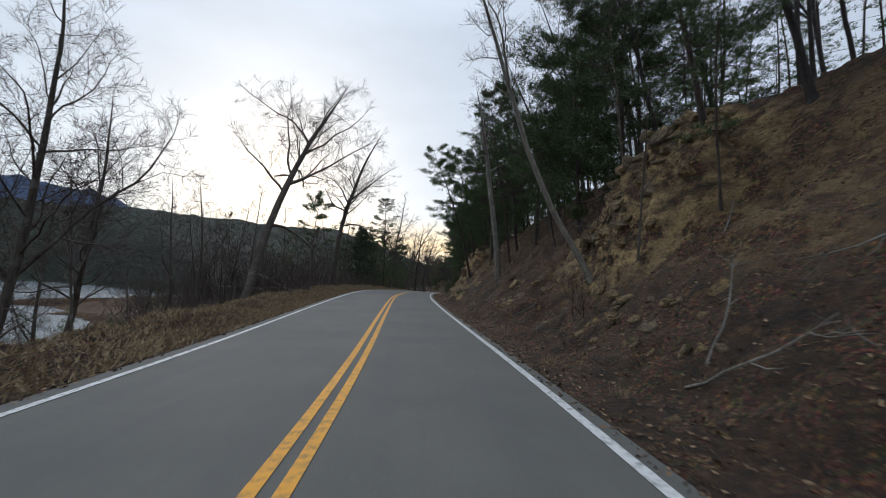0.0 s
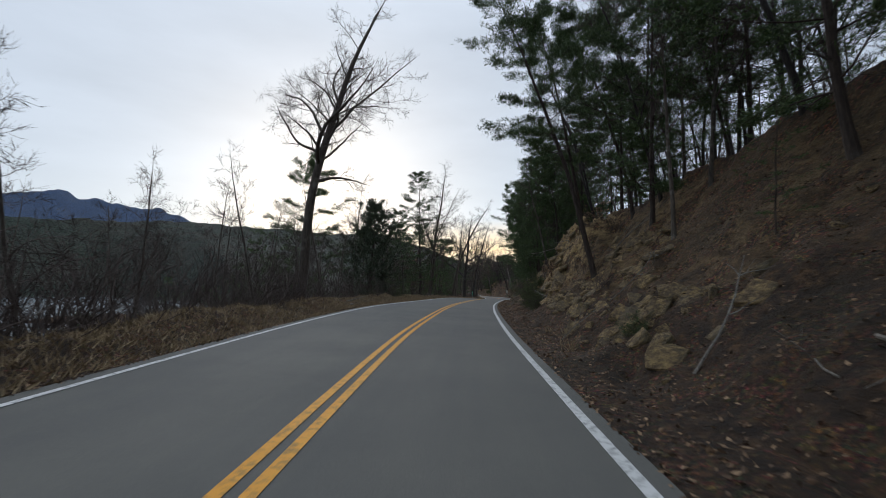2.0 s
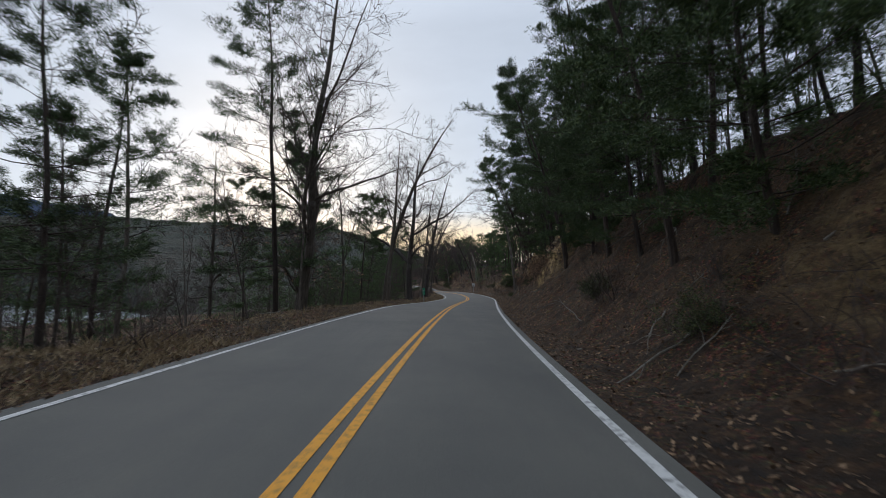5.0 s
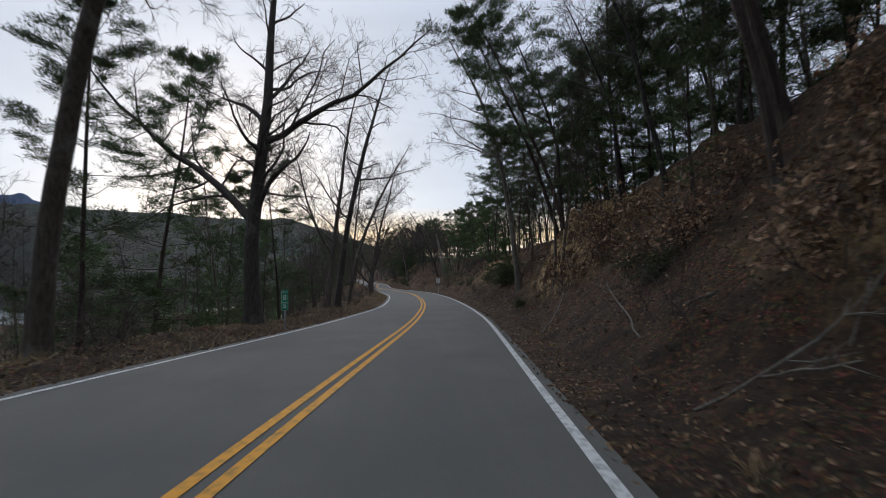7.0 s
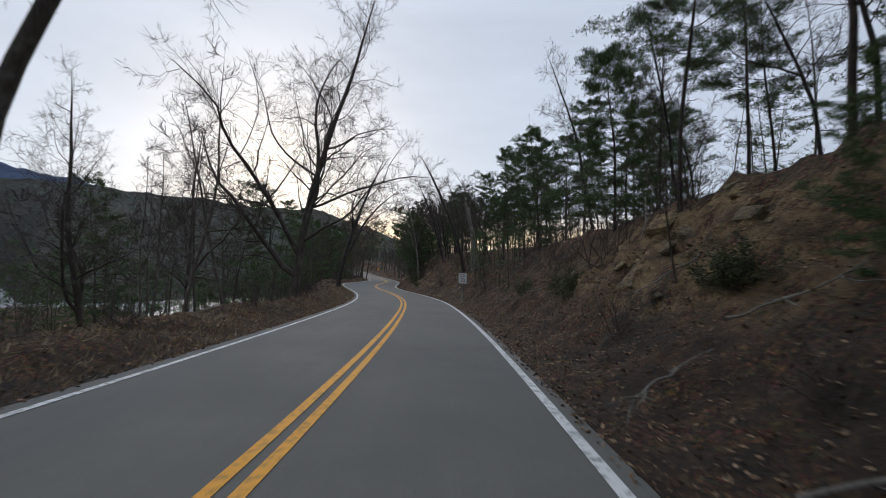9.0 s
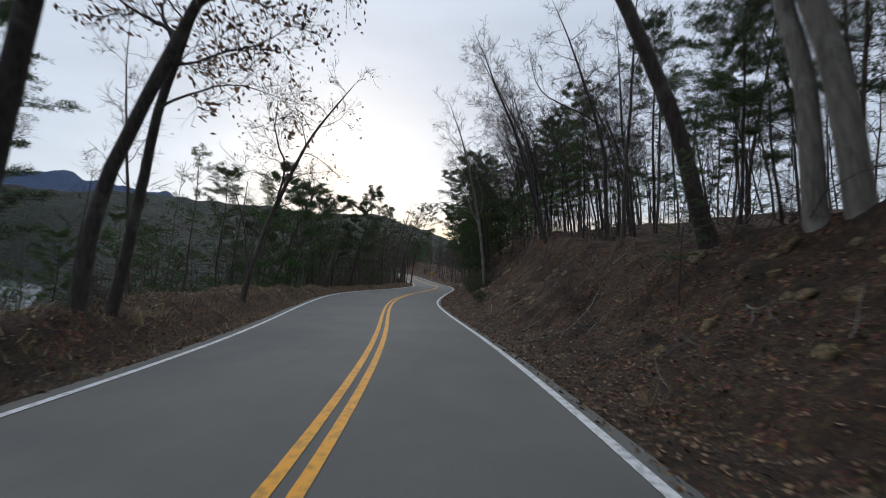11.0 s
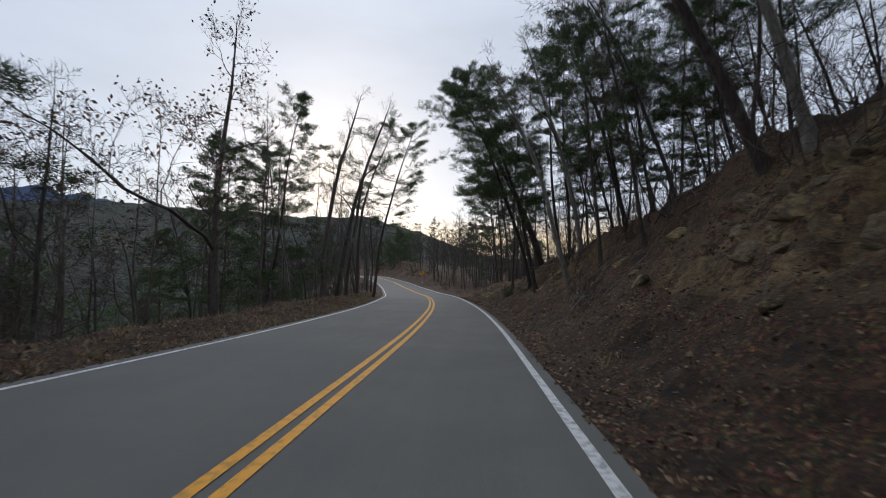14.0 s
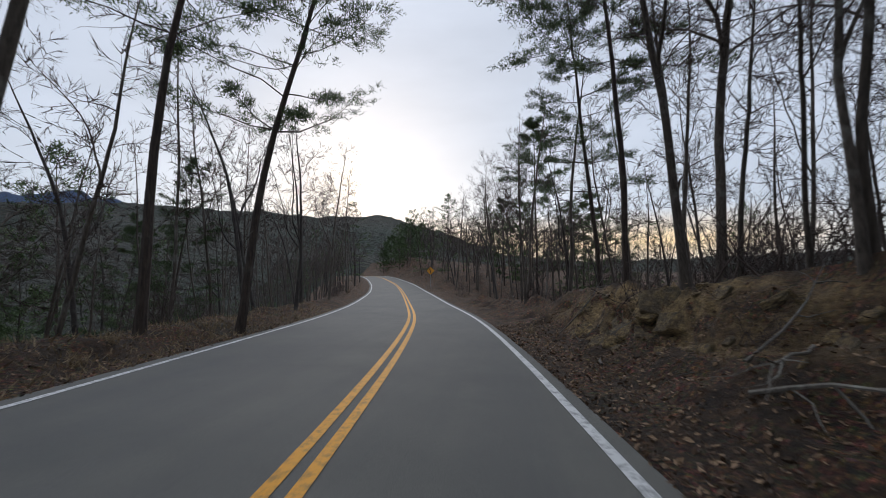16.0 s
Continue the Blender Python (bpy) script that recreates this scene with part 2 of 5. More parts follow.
ASPHALT = m_asphalt()
WHITE = m_paint("white_road_paint", (0.62, 0.62, 0.60), (0.24, 0.24, 0.23))
YELLOW = m_paint("yellow_road_paint", (0.70, 0.31, 0.015), (0.34, 0.18, 0.03))
GROUND = m_ground()
ROCK = m_rock()
BARK_GREY = m_bark("grey_bark", (0.0312, 0.02559, 0.02013), (0.129, 0.1043, 0.08235), 0.35)
BARK_PALE = m_bark("pale_bark", (0.085, 0.076, 0.064), (0.24, 0.215, 0.18), 0.6)
BARK_PINE = m_bark("pine_bark", (0.018, 0.01305, 0.0112), (0.075, 0.05365, 0.0406), 0.12)
BARK_DARK = m_bark("dark_bark", (0.014, 0.012, 0.011), (0.07, 0.058, 0.05), 0.15)
TWIG = m_twig("bare_twigs", (0.035, 0.025, 0.022), (0.10, 0.074, 0.062))
NEEDLE = m_leaf("pine_needles", (0.02496, 0.04862, 0.01403), (0.04416, 0.07854, 0.0204), (0.0864, 0.1272, 0.03188))
JUNIPER = m_leaf("juniper_scales", (0.0182, 0.0286, 0.0144), (0.0286, 0.0416, 0.0192), (0.0442, 0.0585, 0.024))
OAKLEAF = m_leaf("dry_oak_leaves", (0.11, 0.063, 0.036), (0.21, 0.122, 0.066), (0.34, 0.215, 0.125))
LITTER = m_leaf("fallen_leaves", (0.036, 0.02, 0.010), (0.11, 0.06, 0.029), (0.33, 0.21, 0.115))
GRASS = m_leaf("dry_grass", (0.15, 0.105, 0.055), (0.24, 0.17, 0.09), (0.36, 0.27, 0.15))
GREEN = m_leaf("evergreen_shrub_leaves", (0.028, 0.042, 0.011), (0.052, 0.070, 0.019), (0.095, 0.110, 0.032))
WATER = m_water()
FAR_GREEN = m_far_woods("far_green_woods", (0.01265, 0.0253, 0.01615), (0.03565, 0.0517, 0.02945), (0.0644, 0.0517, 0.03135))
# the mountains' distance haze is painted in as a blue base colour
FAR_HAZE = m_far_woods("haze_tinted_mountain", (0.045, 0.078, 0.155), (0.055, 0.092, 0.175), (0.06, 0.095, 0.165))

# ------------------------------------------------------------------ small mesh tools


def link_mesh(name, verts, faces, material, parent=None, smooth=False):
    me = bpy.data.meshes.new(name)
    me.from_pydata([tuple(v) for v in verts] if not isinstance(verts, np.ndarray) else verts.tolist(), [], faces)
    if smooth:
        me.polygons.foreach_set("use_smooth", [True] * len(me.polygons))
    me.materials.append(material)
    me.update()
    ob = new(name, me)
    if parent is not None:
        ob.parent = parent
    return ob


def part(name, bm, material, parent, label="", smooth=False):
    me = bpy.data.meshes.new(name)
    bm.to_mesh(me)
    bm.free()
    if smooth:
        me.polygons.foreach_set("use_smooth", [True] * len(me.polygons))
    me.materials.append(material)
    ob = new(name, me)
    ob.parent = parent
    return tagged(ob, label)


def box(sx, sy, sz, bevel=0.0, at=(0, 0, 0)):
    bm = bmesh.new()
    bmesh.ops.create_cube(bm, size=1, matrix=Matrix.Translation(at) @ Matrix.Diagonal((sx, sy, sz, 1)))
    if bevel:
        bmesh.ops.bevel(bm, geom=bm.edges[:], offset=bevel, segments=2, affect="EDGES", profile=0.5)
    return bm


def lattice(seed, n=256):
    return np.random.default_rng(seed).random((n, n))


LAT = [lattice(s) for s in range(6)]


def vnoise(x, y, seed=0):
    """Smooth noise, -1 to 1, of arrays x and y."""
    g = LAT[seed % 6]
    xi, yi = np.floor(x).astype(int), np.floor(y).astype(int)
    fx, fy = x - xi, y - yi
    fx, fy = fx * fx * (3 - 2 * fx), fy * fy * (3 - 2 * fy)
    a, b = g[xi % 256, yi % 256], g[(xi + 1) % 256, yi % 256]
    c, d = g[xi % 256, (yi + 1) % 256], g[(xi + 1) % 256, (yi + 1) % 256]
    return 2 * ((a * (1 - fx) + b * fx) * (1 - fy) + (c * (1 - fx) + d * fx) * fy) - 1


def fbm(x, y, octaves=4, seed=0):
    s, a = 0.0, 1.0
    for o in range(octaves):
        s = s + a * vnoise(x * 2 ** o + 17.3 * o, y * 2 ** o + 5.1 * o, seed + o)
        a *= 0.5
    return s / 1.6


def curve_through(pts):
    """A smooth function through points (y, value)."""
    py, pv = np.array([p[0] for p in pts], float), np.array([p[1] for p in pts], float)
    grid = np.arange(py[0], py[-1] + 0.5, 1.0)
    val = np.interp(grid, py, pv)
    ker = np.hanning(17)
    ker /= ker.sum()
    val = np.convolve(np.pad(val, 8, mode="reflect", reflect_type="odd"), ker, "valid")
    return lambda y: np.interp(y, grid, val)


# ------------------------------------------------------------------ plan of the road: yellow line x, height, superelevation by y
XC = curve_through([(-60, -6.0), (-30, -2.6), (0, -0.9), (7.9, -1.03), (18, -1.42), (27.6, -1.72), (40.8, -1.91), (54.4, -1.65), (64.3, -1.17), (76, -0.3), (86, 0.65), (96.8, 1.89), (108.5, 3.51),
                    (120, 5.2), (129, 6.05), (136, 6.55), (144, 6.9), (152, 7.05), (162, 6.95), (170, 6.55), (177, 5.75), (184, 4.55), (192, 2.9), (200, 1.5), (206, 0.85), (217, 0.28), (227, 0.0), (236, -0.25),
                    (246, -0.86), (256, -1.88), (264, -3.0), (269, -3.9), (279, -6.2), (291, -9.1), (303, -12.1), (318, -16.3), (334, -21.5), (350, -27.0), (378, -38.0), (410, -52.0), (460, -74.0)])
ZR = curve_through([(-60, -0.5), (0, 0.0), (8, 0.07), (27.6, 0.3), (41, 0.43), (54, 0.47), (64, 0.43), (97, -0.03), (108, -0.29), (134, -0.88), (138, -0.95), (175, -1.38), (179, -1.4),
                    (204, -1.45), (217, -1.43), (236, -1.39), (256, -1.37), (280, -1.25), (303, -0.7), (335, 0.8), (365, 2.2), (460, 4.0)])
BANK = curve_through([(-60, -1.3), (0, -1.32), (13, -0.44), (26, 0.6), (40, 1.66), (54, 2.27), (68, 2.42), (84, 2.87), (101, 2.32), (118, 0.22), (136, -0.95), (154, -0.44), (171, -0.72), (188, 1.03),
                      (205, 2.26), (221, 1.43), (235, 1.53), (248, 1.63), (268, 0.3), (290, -1.2), (460, 0.0)])
LEFT = curve_through([(-60, -3.55), (0, -3.55), (11, -3.55), (24, -3.85), (37, -4.2), (51, -4.6), (65, -3.9), (85, -4.35), (105, -4.8), (120, -4.2), (137, -3.4), (160, -3.4), (182, -3.7), (200, -4.85), (207, -5.3), (217, -5.4),
                      (232, -4.3), (246, -4.05), (260, -4.45), (300, -4.0), (460, -4.0)])        # white line on the lake side
RIGHT = curve_through([(-60, 2.95), (8, 2.95), (28, 2.86), (45, 2.76), (65, 2.74), (97, 2.84), (110, 2.93), (136, 2.9), (178, 2.95), (196, 2.9), (206, 2.8), (217, 2.84), (240, 2.84), (256, 2.8), (460, 2.85)])
CENTRE = curve_through([(-60, -0.1), (0, -0.1), (12, -0.12), (25, -0.2), (38, -0.42), (52, -0.36), (66, -0.25), (85, -0.35), (105, -0.42), (122, -0.28), (140, -0.1), (183, 0.0), (200, -0.2), (216, -0.42), (233, -0.08), (248, 0.0), (460, 0.0)])
# height of the cut bank and of the verge berm, by y
CUT = curve_through([(-60, 7), (0, 7), (24.5, 7.4), (37.4, 6.6), (51.4, 5.6), (66.1, 5.4), (82, 5.6), (101.6, 6.2), (120, 6), (130.5, 4.8), (142.3, 4.2), (159.2, 3.9), (171.9, 3.1), (184.5, 2.7), (197.1, 3.9),
                     (207.2, 5.4), (222.3, 5.6), (230, 5.1), (237, 4.5), (243.5, 3.3), (249, 2.7), (255, 1.75), (260, 1.5), (268, 0.8), (277.8, 0.3), (297.8, 0.2), (327.8, 2.5), (367.8, 5), (457.8, 6)])
BERM = curve_through([(-60, 0.2), (0, 0.15), (19.6, 0.25), (39.3, 0.4), (59.8, 0.25), (94.2, 0.15), (133.1, 0.2), (159.2, 0.4), (178.2, 0.8), (192, 0.8), (203, 0.35), (228.7, 0.25), (267.8, 0.3), (457.8, 0.3)])
BEHIND = curve_through([(-60, 0.42), (19.6, 0.42), (44.4, 0.35), (59.8, 0.25), (82, 0.22), (106.9, 0.2), (133.1, 0.1), (171.9, 0.05), (190.8, 0.06), (216, 0.15), (241.4, 0.08), (252.8, -0.12), (272.8, -0.3), (302.8, -0.16), (457.8, -0.08)])
WATER_Z = -13.0


def sstep(a, b, v):
    t = np.clip((v - a) / (b - a), 0, 1)
    return t * t * (3 - 2 * t)


def road_z(y, d):
    return ZR(y) - np.tan(np.radians(BANK(y))) * (np.clip(d, -6, 4) - 1.2)


# bare rock in the cut: (y, half-length, how strong)
ROCKY = [(14, 4, 1.2), (8, 3, 0.4), (37, 3, 0.3), (45, 4, 0.5), (54, 4.5, 1.4), (71, 5, 0.8), (103, 3.5, 1.3), (124, 6, 1.3), (146, 7, 0.5), (216.5, 3, 0.8), (228, 4, 0.5), (244, 4, 0.4), (259, 5, 0.8)]


def rockiness(y):
    r = 0.0
    for y0, half, s in ROCKY:
        r = np.maximum(r, s * np.exp(-((y - y0) / half) ** 2))
    return r


def ground_z(y, d, detail=True):
    """Height of the ground at y, d metres to the right of the yellow line, and how rocky it is."""
    y, d = np.asarray(y, float), np.asarray(d, float)
    base = road_z(y, d)
    # right: verge, cut bank, hill behind
    cut, wob = CUT(y), fbm(y * 0.09, y * 0 + 3.0, 3, 1)
    foot = 4.1 + 0.5 * wob + 1.2 * np.exp(-((y - 131.0) / 6.0) ** 2)
    width = 1.2 + 0.82 * cut
    s = np.clip((d - foot) / width, 0, 1)
    prof = s ** 1.15 * (1 - 0.12 * np.sin(np.pi * s))
    sheer = np.clip(rockiness(y) - 0.35, 0, 0.8)
    prof = prof * (1 - sheer) + sheer * (0.1 * s + 0.9 * sstep(0.22, 0.7, s))
    behind = np.maximum(d - foot - width, 0)
    hill = BEHIND(y) * behind / (1 + behind / 160.0)
    right = 0.06 * sstep(3.1, 4.0, d) + cut * prof + hill
    # left: shoulder, berm, slope to the lake
    e = LEFT(y) - 0.32 - d
    berm = BERM(y) * sstep(0.3, 1.5, e) * (1 - 0.6 * sstep(2.2, 4.0, e))
    fall = np.maximum(e - 3.2 - 0.8 * vnoise(y * 0.06, y * 0 + 9.0, 2), 0)
    drop, run = 0.5 * fall ** 1.03, 0.9 * np.maximum(-d - 45, 0)
    point = sstep(70, 88, y - run) * (1 - sstep(192, 204, y - 0.6 * np.maximum(-d - 42, 0)))       # a wooded point of land
    left = berm - drop + point * (0.93 * np.maximum(drop - 6.8, 0) + 4.0 * np.exp(-((y - 187) / 11.0) ** 2) * sstep(13, 24, fall))
    z = base + np.where(d > 0, right, left)
    rock = rockiness(y) * sstep(0.26, 0.42, s) * (1 - sstep(0.9, 1.0, s)) * (d > 0)
    if detail:
        off = sstep(0.0, 1.4, np.maximum(d - RIGHT(y) - 0.4, e - 0.2))
        z = z + off * (0.3 * fbm(y * 0.5, d * 0.6, 4, 3) + 0.13 * fbm(y * 1.9, d * 2.3, 4, 4)) * (1 + 0.8 * s * (s < 1))
        ledge = np.abs(fbm(y * 0.42 + 0.3 * d, d * 1.1, 4, 2))
        z = z + rock * (1.0 * ledge + 0.2 * np.sign(fbm(y * 1.3, d * 1.7, 2, 5)) + 0.12 * np.sign(fbm(y * 3.3, d * 3.9, 2, 3)) - 0.3) * (1 - sstep(0.72, 0.92, s))
    return np.maximum(z, WATER_Z - 2.5), rock


def spot(y, d):
    """The place on the ground at y, d."""
    z, _ = ground_z(np.array([y]), np.array([d]), False)
    return Vector((float(XC(y)) + d, y, float(z[0])))


def strip(name, ys, ds, material, zfun, parent=None, shape=None):
    """A sheet over the plan, rows along y and columns along d."""
    Y, D = np.meshgrid(ys, ds, indexing="ij")
    if shape:
        D = shape(Y, D)
    Z = zfun(Y, D)
    rock = None
    if isinstance(Z, tuple):
        Z, rock = Z
    V = np.stack([XC(Y) + D, Y, Z], -1).reshape(-1, 3)
    n, m = len(ys), len(ds)
    i = (np.arange(n - 1)[:, None] * m + np.arange(m - 1)[None, :]).ravel()
    F = np.stack([i, i + 1, i + m + 1, i + m], -1)
    ob = link_mesh(name, V, F.tolist(), material, parent, True)
    if rock is not None:
        a = ob.data.attributes.new("rock", "FLOAT", "POINT")
        a.data.foreach_set("value", np.clip(rock.ravel(), 0, 1))
    return ob


# ------------------------------------------------------------------ ground, road, water, distance
near_d = np.concatenate([np.arange(-600, -120, 40), np.arange(-120, -40, 8), np.arange(-40, -14, 2), np.arange(-14, -3.6, 0.25), np.linspace(-3.5, 3.1, 6), np.arange(3.2, 13, 0.14),
                         np.arange(13, 26, 0.8), np.arange(26, 60, 3), np.arange(60, 140, 12), np.arange(140, 700, 60)])
near_y = np.concatenate([np.arange(-400, -60, 40), np.arange(-60, -6, 3), np.arange(-6, 280, 0.27), np.arange(280, 370, 1.5), np.arange(370, 456, 6), np.arange(456, 900, 40)])
ground = strip("ground", near_y, near_d, GROUND, lambda Y, D: (lambda q: (q[0] - 0.07 * ((D > LEFT(Y) - 0.3) & (D < RIGHT(Y) + 0.2)), q[1]))(ground_z(Y, D)))
tagged(ground, "brown leaf-littered hillside with a rocky roadside cut", "ground", kind="structure")

road_y = np.arange(-60, 455, 1.0)
road = strip("road", road_y, np.linspace(0, 1, 12), ASPHALT, lambda Y, D: road_z(Y, D) + 0.012, shape=lambda Y, S: (LEFT(Y) - 0.34) * (1 - S) + (RIGHT(Y) + 0.26) * S)
tagged(road, "worn grey asphalt two-lane mountain road", "road", kind="structure")


def line(where, w, material, name, label, y1=452):
    ob = strip(name, np.arange(-60, y1, 0.5), np.array([-w / 2, 0, w / 2]), material, lambda Y, D: road_z(Y, D) + 0.02, shape=lambda Y, S: where(Y) + S)
    tagged(ob, label, "road marking", kind="structure")


line(lambda Y: CENTRE(Y) - 0.125, 0.13, YELLOW, "trim_yellow_line", "yellow double centre line painted on asphalt")
line(lambda Y: CENTRE(Y) + 0.125, 0.13, YELLOW, "trim_yellow_line", "yellow double centre line painted on asphalt")
line(RIGHT, 0.13, WHITE, "trim_white_line", "white edge line painted on asphalt")
line(LEFT, 0.12, WHITE, "trim_white_line", "white edge line painted on asphalt")

bmw = bmesh.new()
bmesh.ops.create_grid(bmw, x_segments=1, y_segments=1, size=1, matrix=Matrix.Translation((-330, 250, WATER_Z)) @ Matrix.Diagonal((320, 700, 1, 1)))
me = bpy.data.meshes.new("water")
bmw.to_mesh(me)
me.materials.append(WATER)
tagged(new("water", me), "pale still lake below the wooded slope", "lake", kind="structure")


HILL_C = (0.0, 130.0)


def ring_hills(name, az0, az1, n_az, radii, height, foot, rough, material, label, seed, shore):
    """Hills round the place: azimuth (degrees to the left of +y) by radius; height(az) is the crest's angle in degrees."""
    az = np.linspace(az0, az1, n_az)
    A, R = np.meshgrid(az, radii, indexing="ij")
    X, Y = HILL_C[0] - R * np.sin(np.radians(A)), HILL_C[1] + R * np.cos(np.radians(A))
    near = np.interp(A, [p[0] for p in shore], [p[1] for p in shore])
    s = np.clip((R - near) / (radii[-1] * 0.86 - near), 0, 1)
    crest = np.tan(np.radians(np.interp(A, [p[0] for p in height], [p[1] for p in height]))) * radii[-1] * 0.86
    crest = crest * (1 + 0.10 * fbm(A * 0.16, A * 0 + 2.0, 3, seed)) - foot
    Z = foot + crest * (s ** 0.9) * (1 + 0.16 * fbm(X / radii[-1] * 9, Y / radii[-1] * 9, 4, seed) * (1 - s)) - np.maximum(R - radii[-1] * 0.86, 0) * 0.6
    Z = Z + s * rough * fbm(X / rough * 0.35, Y / rough * 0.35, 3, seed + 1)
    V = np.stack([X, Y, Z], -1).reshape(-1, 3)
    n, m = A.shape
    i = (np.arange(n - 1)[:, None] * m + np.arange(m - 1)[None, :]).ravel()
    F = np.stack([i, i + m, i + m + 1, i + 1], -1)
    return tagged(link_mesh(name, V, F.tolist(), material, None, True), label, "hills", kind="structure")


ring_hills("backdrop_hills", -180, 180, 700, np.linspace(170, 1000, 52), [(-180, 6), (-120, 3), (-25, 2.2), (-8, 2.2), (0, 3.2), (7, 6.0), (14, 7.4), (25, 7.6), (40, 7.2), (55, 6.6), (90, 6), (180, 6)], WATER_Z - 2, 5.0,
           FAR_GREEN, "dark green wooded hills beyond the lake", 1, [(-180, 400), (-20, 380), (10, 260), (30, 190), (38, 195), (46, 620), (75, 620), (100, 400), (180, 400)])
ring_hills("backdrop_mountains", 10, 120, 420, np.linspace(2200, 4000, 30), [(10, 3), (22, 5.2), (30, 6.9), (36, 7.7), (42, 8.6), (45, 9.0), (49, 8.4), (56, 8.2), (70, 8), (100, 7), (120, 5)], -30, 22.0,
           FAR_HAZE, "mountain ridge far beyond the lake, tinted blue for haze", 2, [(0, 2200), (120, 2200)])

# ------------------------------------------------------------------ trees


class Soup:
    """Collects tubes and blades into one mesh."""

    def __init__(self):
        self.v, self.f, self.n = [], [], 0

    def tube(self, pts, rad, sides):
        pts = np.asarray(pts, float)
        t = np.gradient(pts, axis=0)
        t /= np.linalg.norm(t, axis=1)[:, None] + 1e-9
        ref = np.array([0.31, 0.17, 0.93]) if abs(t[0][2]) < 0.8 else np.array([1.0, 0.2, 0.1])
        a = np.cross(t, ref)
        a /= np.linalg.norm(a, axis=1)[:, None] + 1e-9
        b = np.cross(t, a)
        ang = np.arange(sides) * 2 * np.pi / sides
        ring = a[:, None, :] * np.cos(ang)[None, :, None] + b[:, None, :] * np.sin(ang)[None, :, None]
        V = pts[:, None, :] + ring * np.asarray(rad, float)[:, None, None]
        self.v.append(V.reshape(-1, 3))
        k = len(pts)
        for i in range(k - 1):
            o = self.n + i * sides
            for j in range(sides):
                q = (j + 1) % sides
                self.f.append((o + j, o + q, o + sides + q, o + sides + j))
        self.n += k * sides

    def blades(self, base, tip, width, rng):
        """Thin triangles from base points to tip points."""
        base, tip = np.asarray(base, float), np.asarray(tip, float)
        d = tip - base
        side = np.cross(d, rng.normal(size=d.shape))
        side *= (width / (np.linalg.norm(side, axis=1) + 1e-9))[:, None] if np.ndim(width) else width / (np.linalg.norm(side, axis=1)[:, None] + 1e-9)
        V = np.stack([base - side, base + side, tip], 1).reshape(-1, 3)
        self.v.append(V)
        for i in range(len(base)):
            o = self.n + 3 * i
            self.f.append((o, o + 1, o + 2))
        self.n += 3 * len(base)

    def leaves(self, at, size, rng, flat=0.0):
        """Small folded leaf quads round the points."""
        at = np.asarray(at, float)
        n = len(at)
        d = rng.normal(size=(n, 3))
        d[:, 2] *= 1 - flat
        d /= np.linalg.norm(d, axis=1)[:, None] + 1e-9
        s = np.cross(d, rng.normal(size=(n, 3)) * np.array([1 - flat, 1 - flat, 1.0]) + np.array([0, 0, flat]))
        s /= np.linalg.norm(s, axis=1)[:, None] + 1e-9
        up = np.cross(d, s)
        z = size * (0.6 + 0.8 * rng.random(n))[:, None]
        V = np.stack([at - d * z, at + s * z * 0.55 + up * z * 0.2, at + d * z, at - s * z * 0.55 + up * z * 0.2], 1).reshape(-1, 3)
        self.v.append(V)
        for i in range(n):
            o = self.n + 4 * i
            self.f.append((o, o + 1, o + 2, o + 3))
        self.n += 4 * n

    def link(self, name, material, parent, smooth=False):
        return link_mesh(name, np.concatenate(self.v), self.f, material, parent, smooth)


def wander(rng, p, d, length, steps, bend, lift):
    """A crooked line from p along d."""
    pts = [np.array(p, float)]
    d = np.array(d, float)
    for _ in range(steps):
        d = d + rng.normal(0, bend, 3) + np.array([0, 0, lift])
        d /= np.linalg.norm(d)
        pts.append(pts[-1] + d * length / steps)
    return np.array(pts), d


def turn_away(rng, d, angle, azimuth=None):
    """A direction at that angle from d."""
    d = d / np.linalg.norm(d)
    ref = np.array([0, 0, 1.0]) if abs(d[2]) < 0.9 else np.array([1.0, 0, 0])
    a = np.cross(d, ref)
    a /= np.linalg.norm(a)
    b = np.cross(d, a)
    phi = rng.random() * 2 * np.pi if azimuth is None else azimuth
    return d * np.cos(angle) + (a * np.cos(phi) + b * np.sin(phi)) * np.sin(angle)


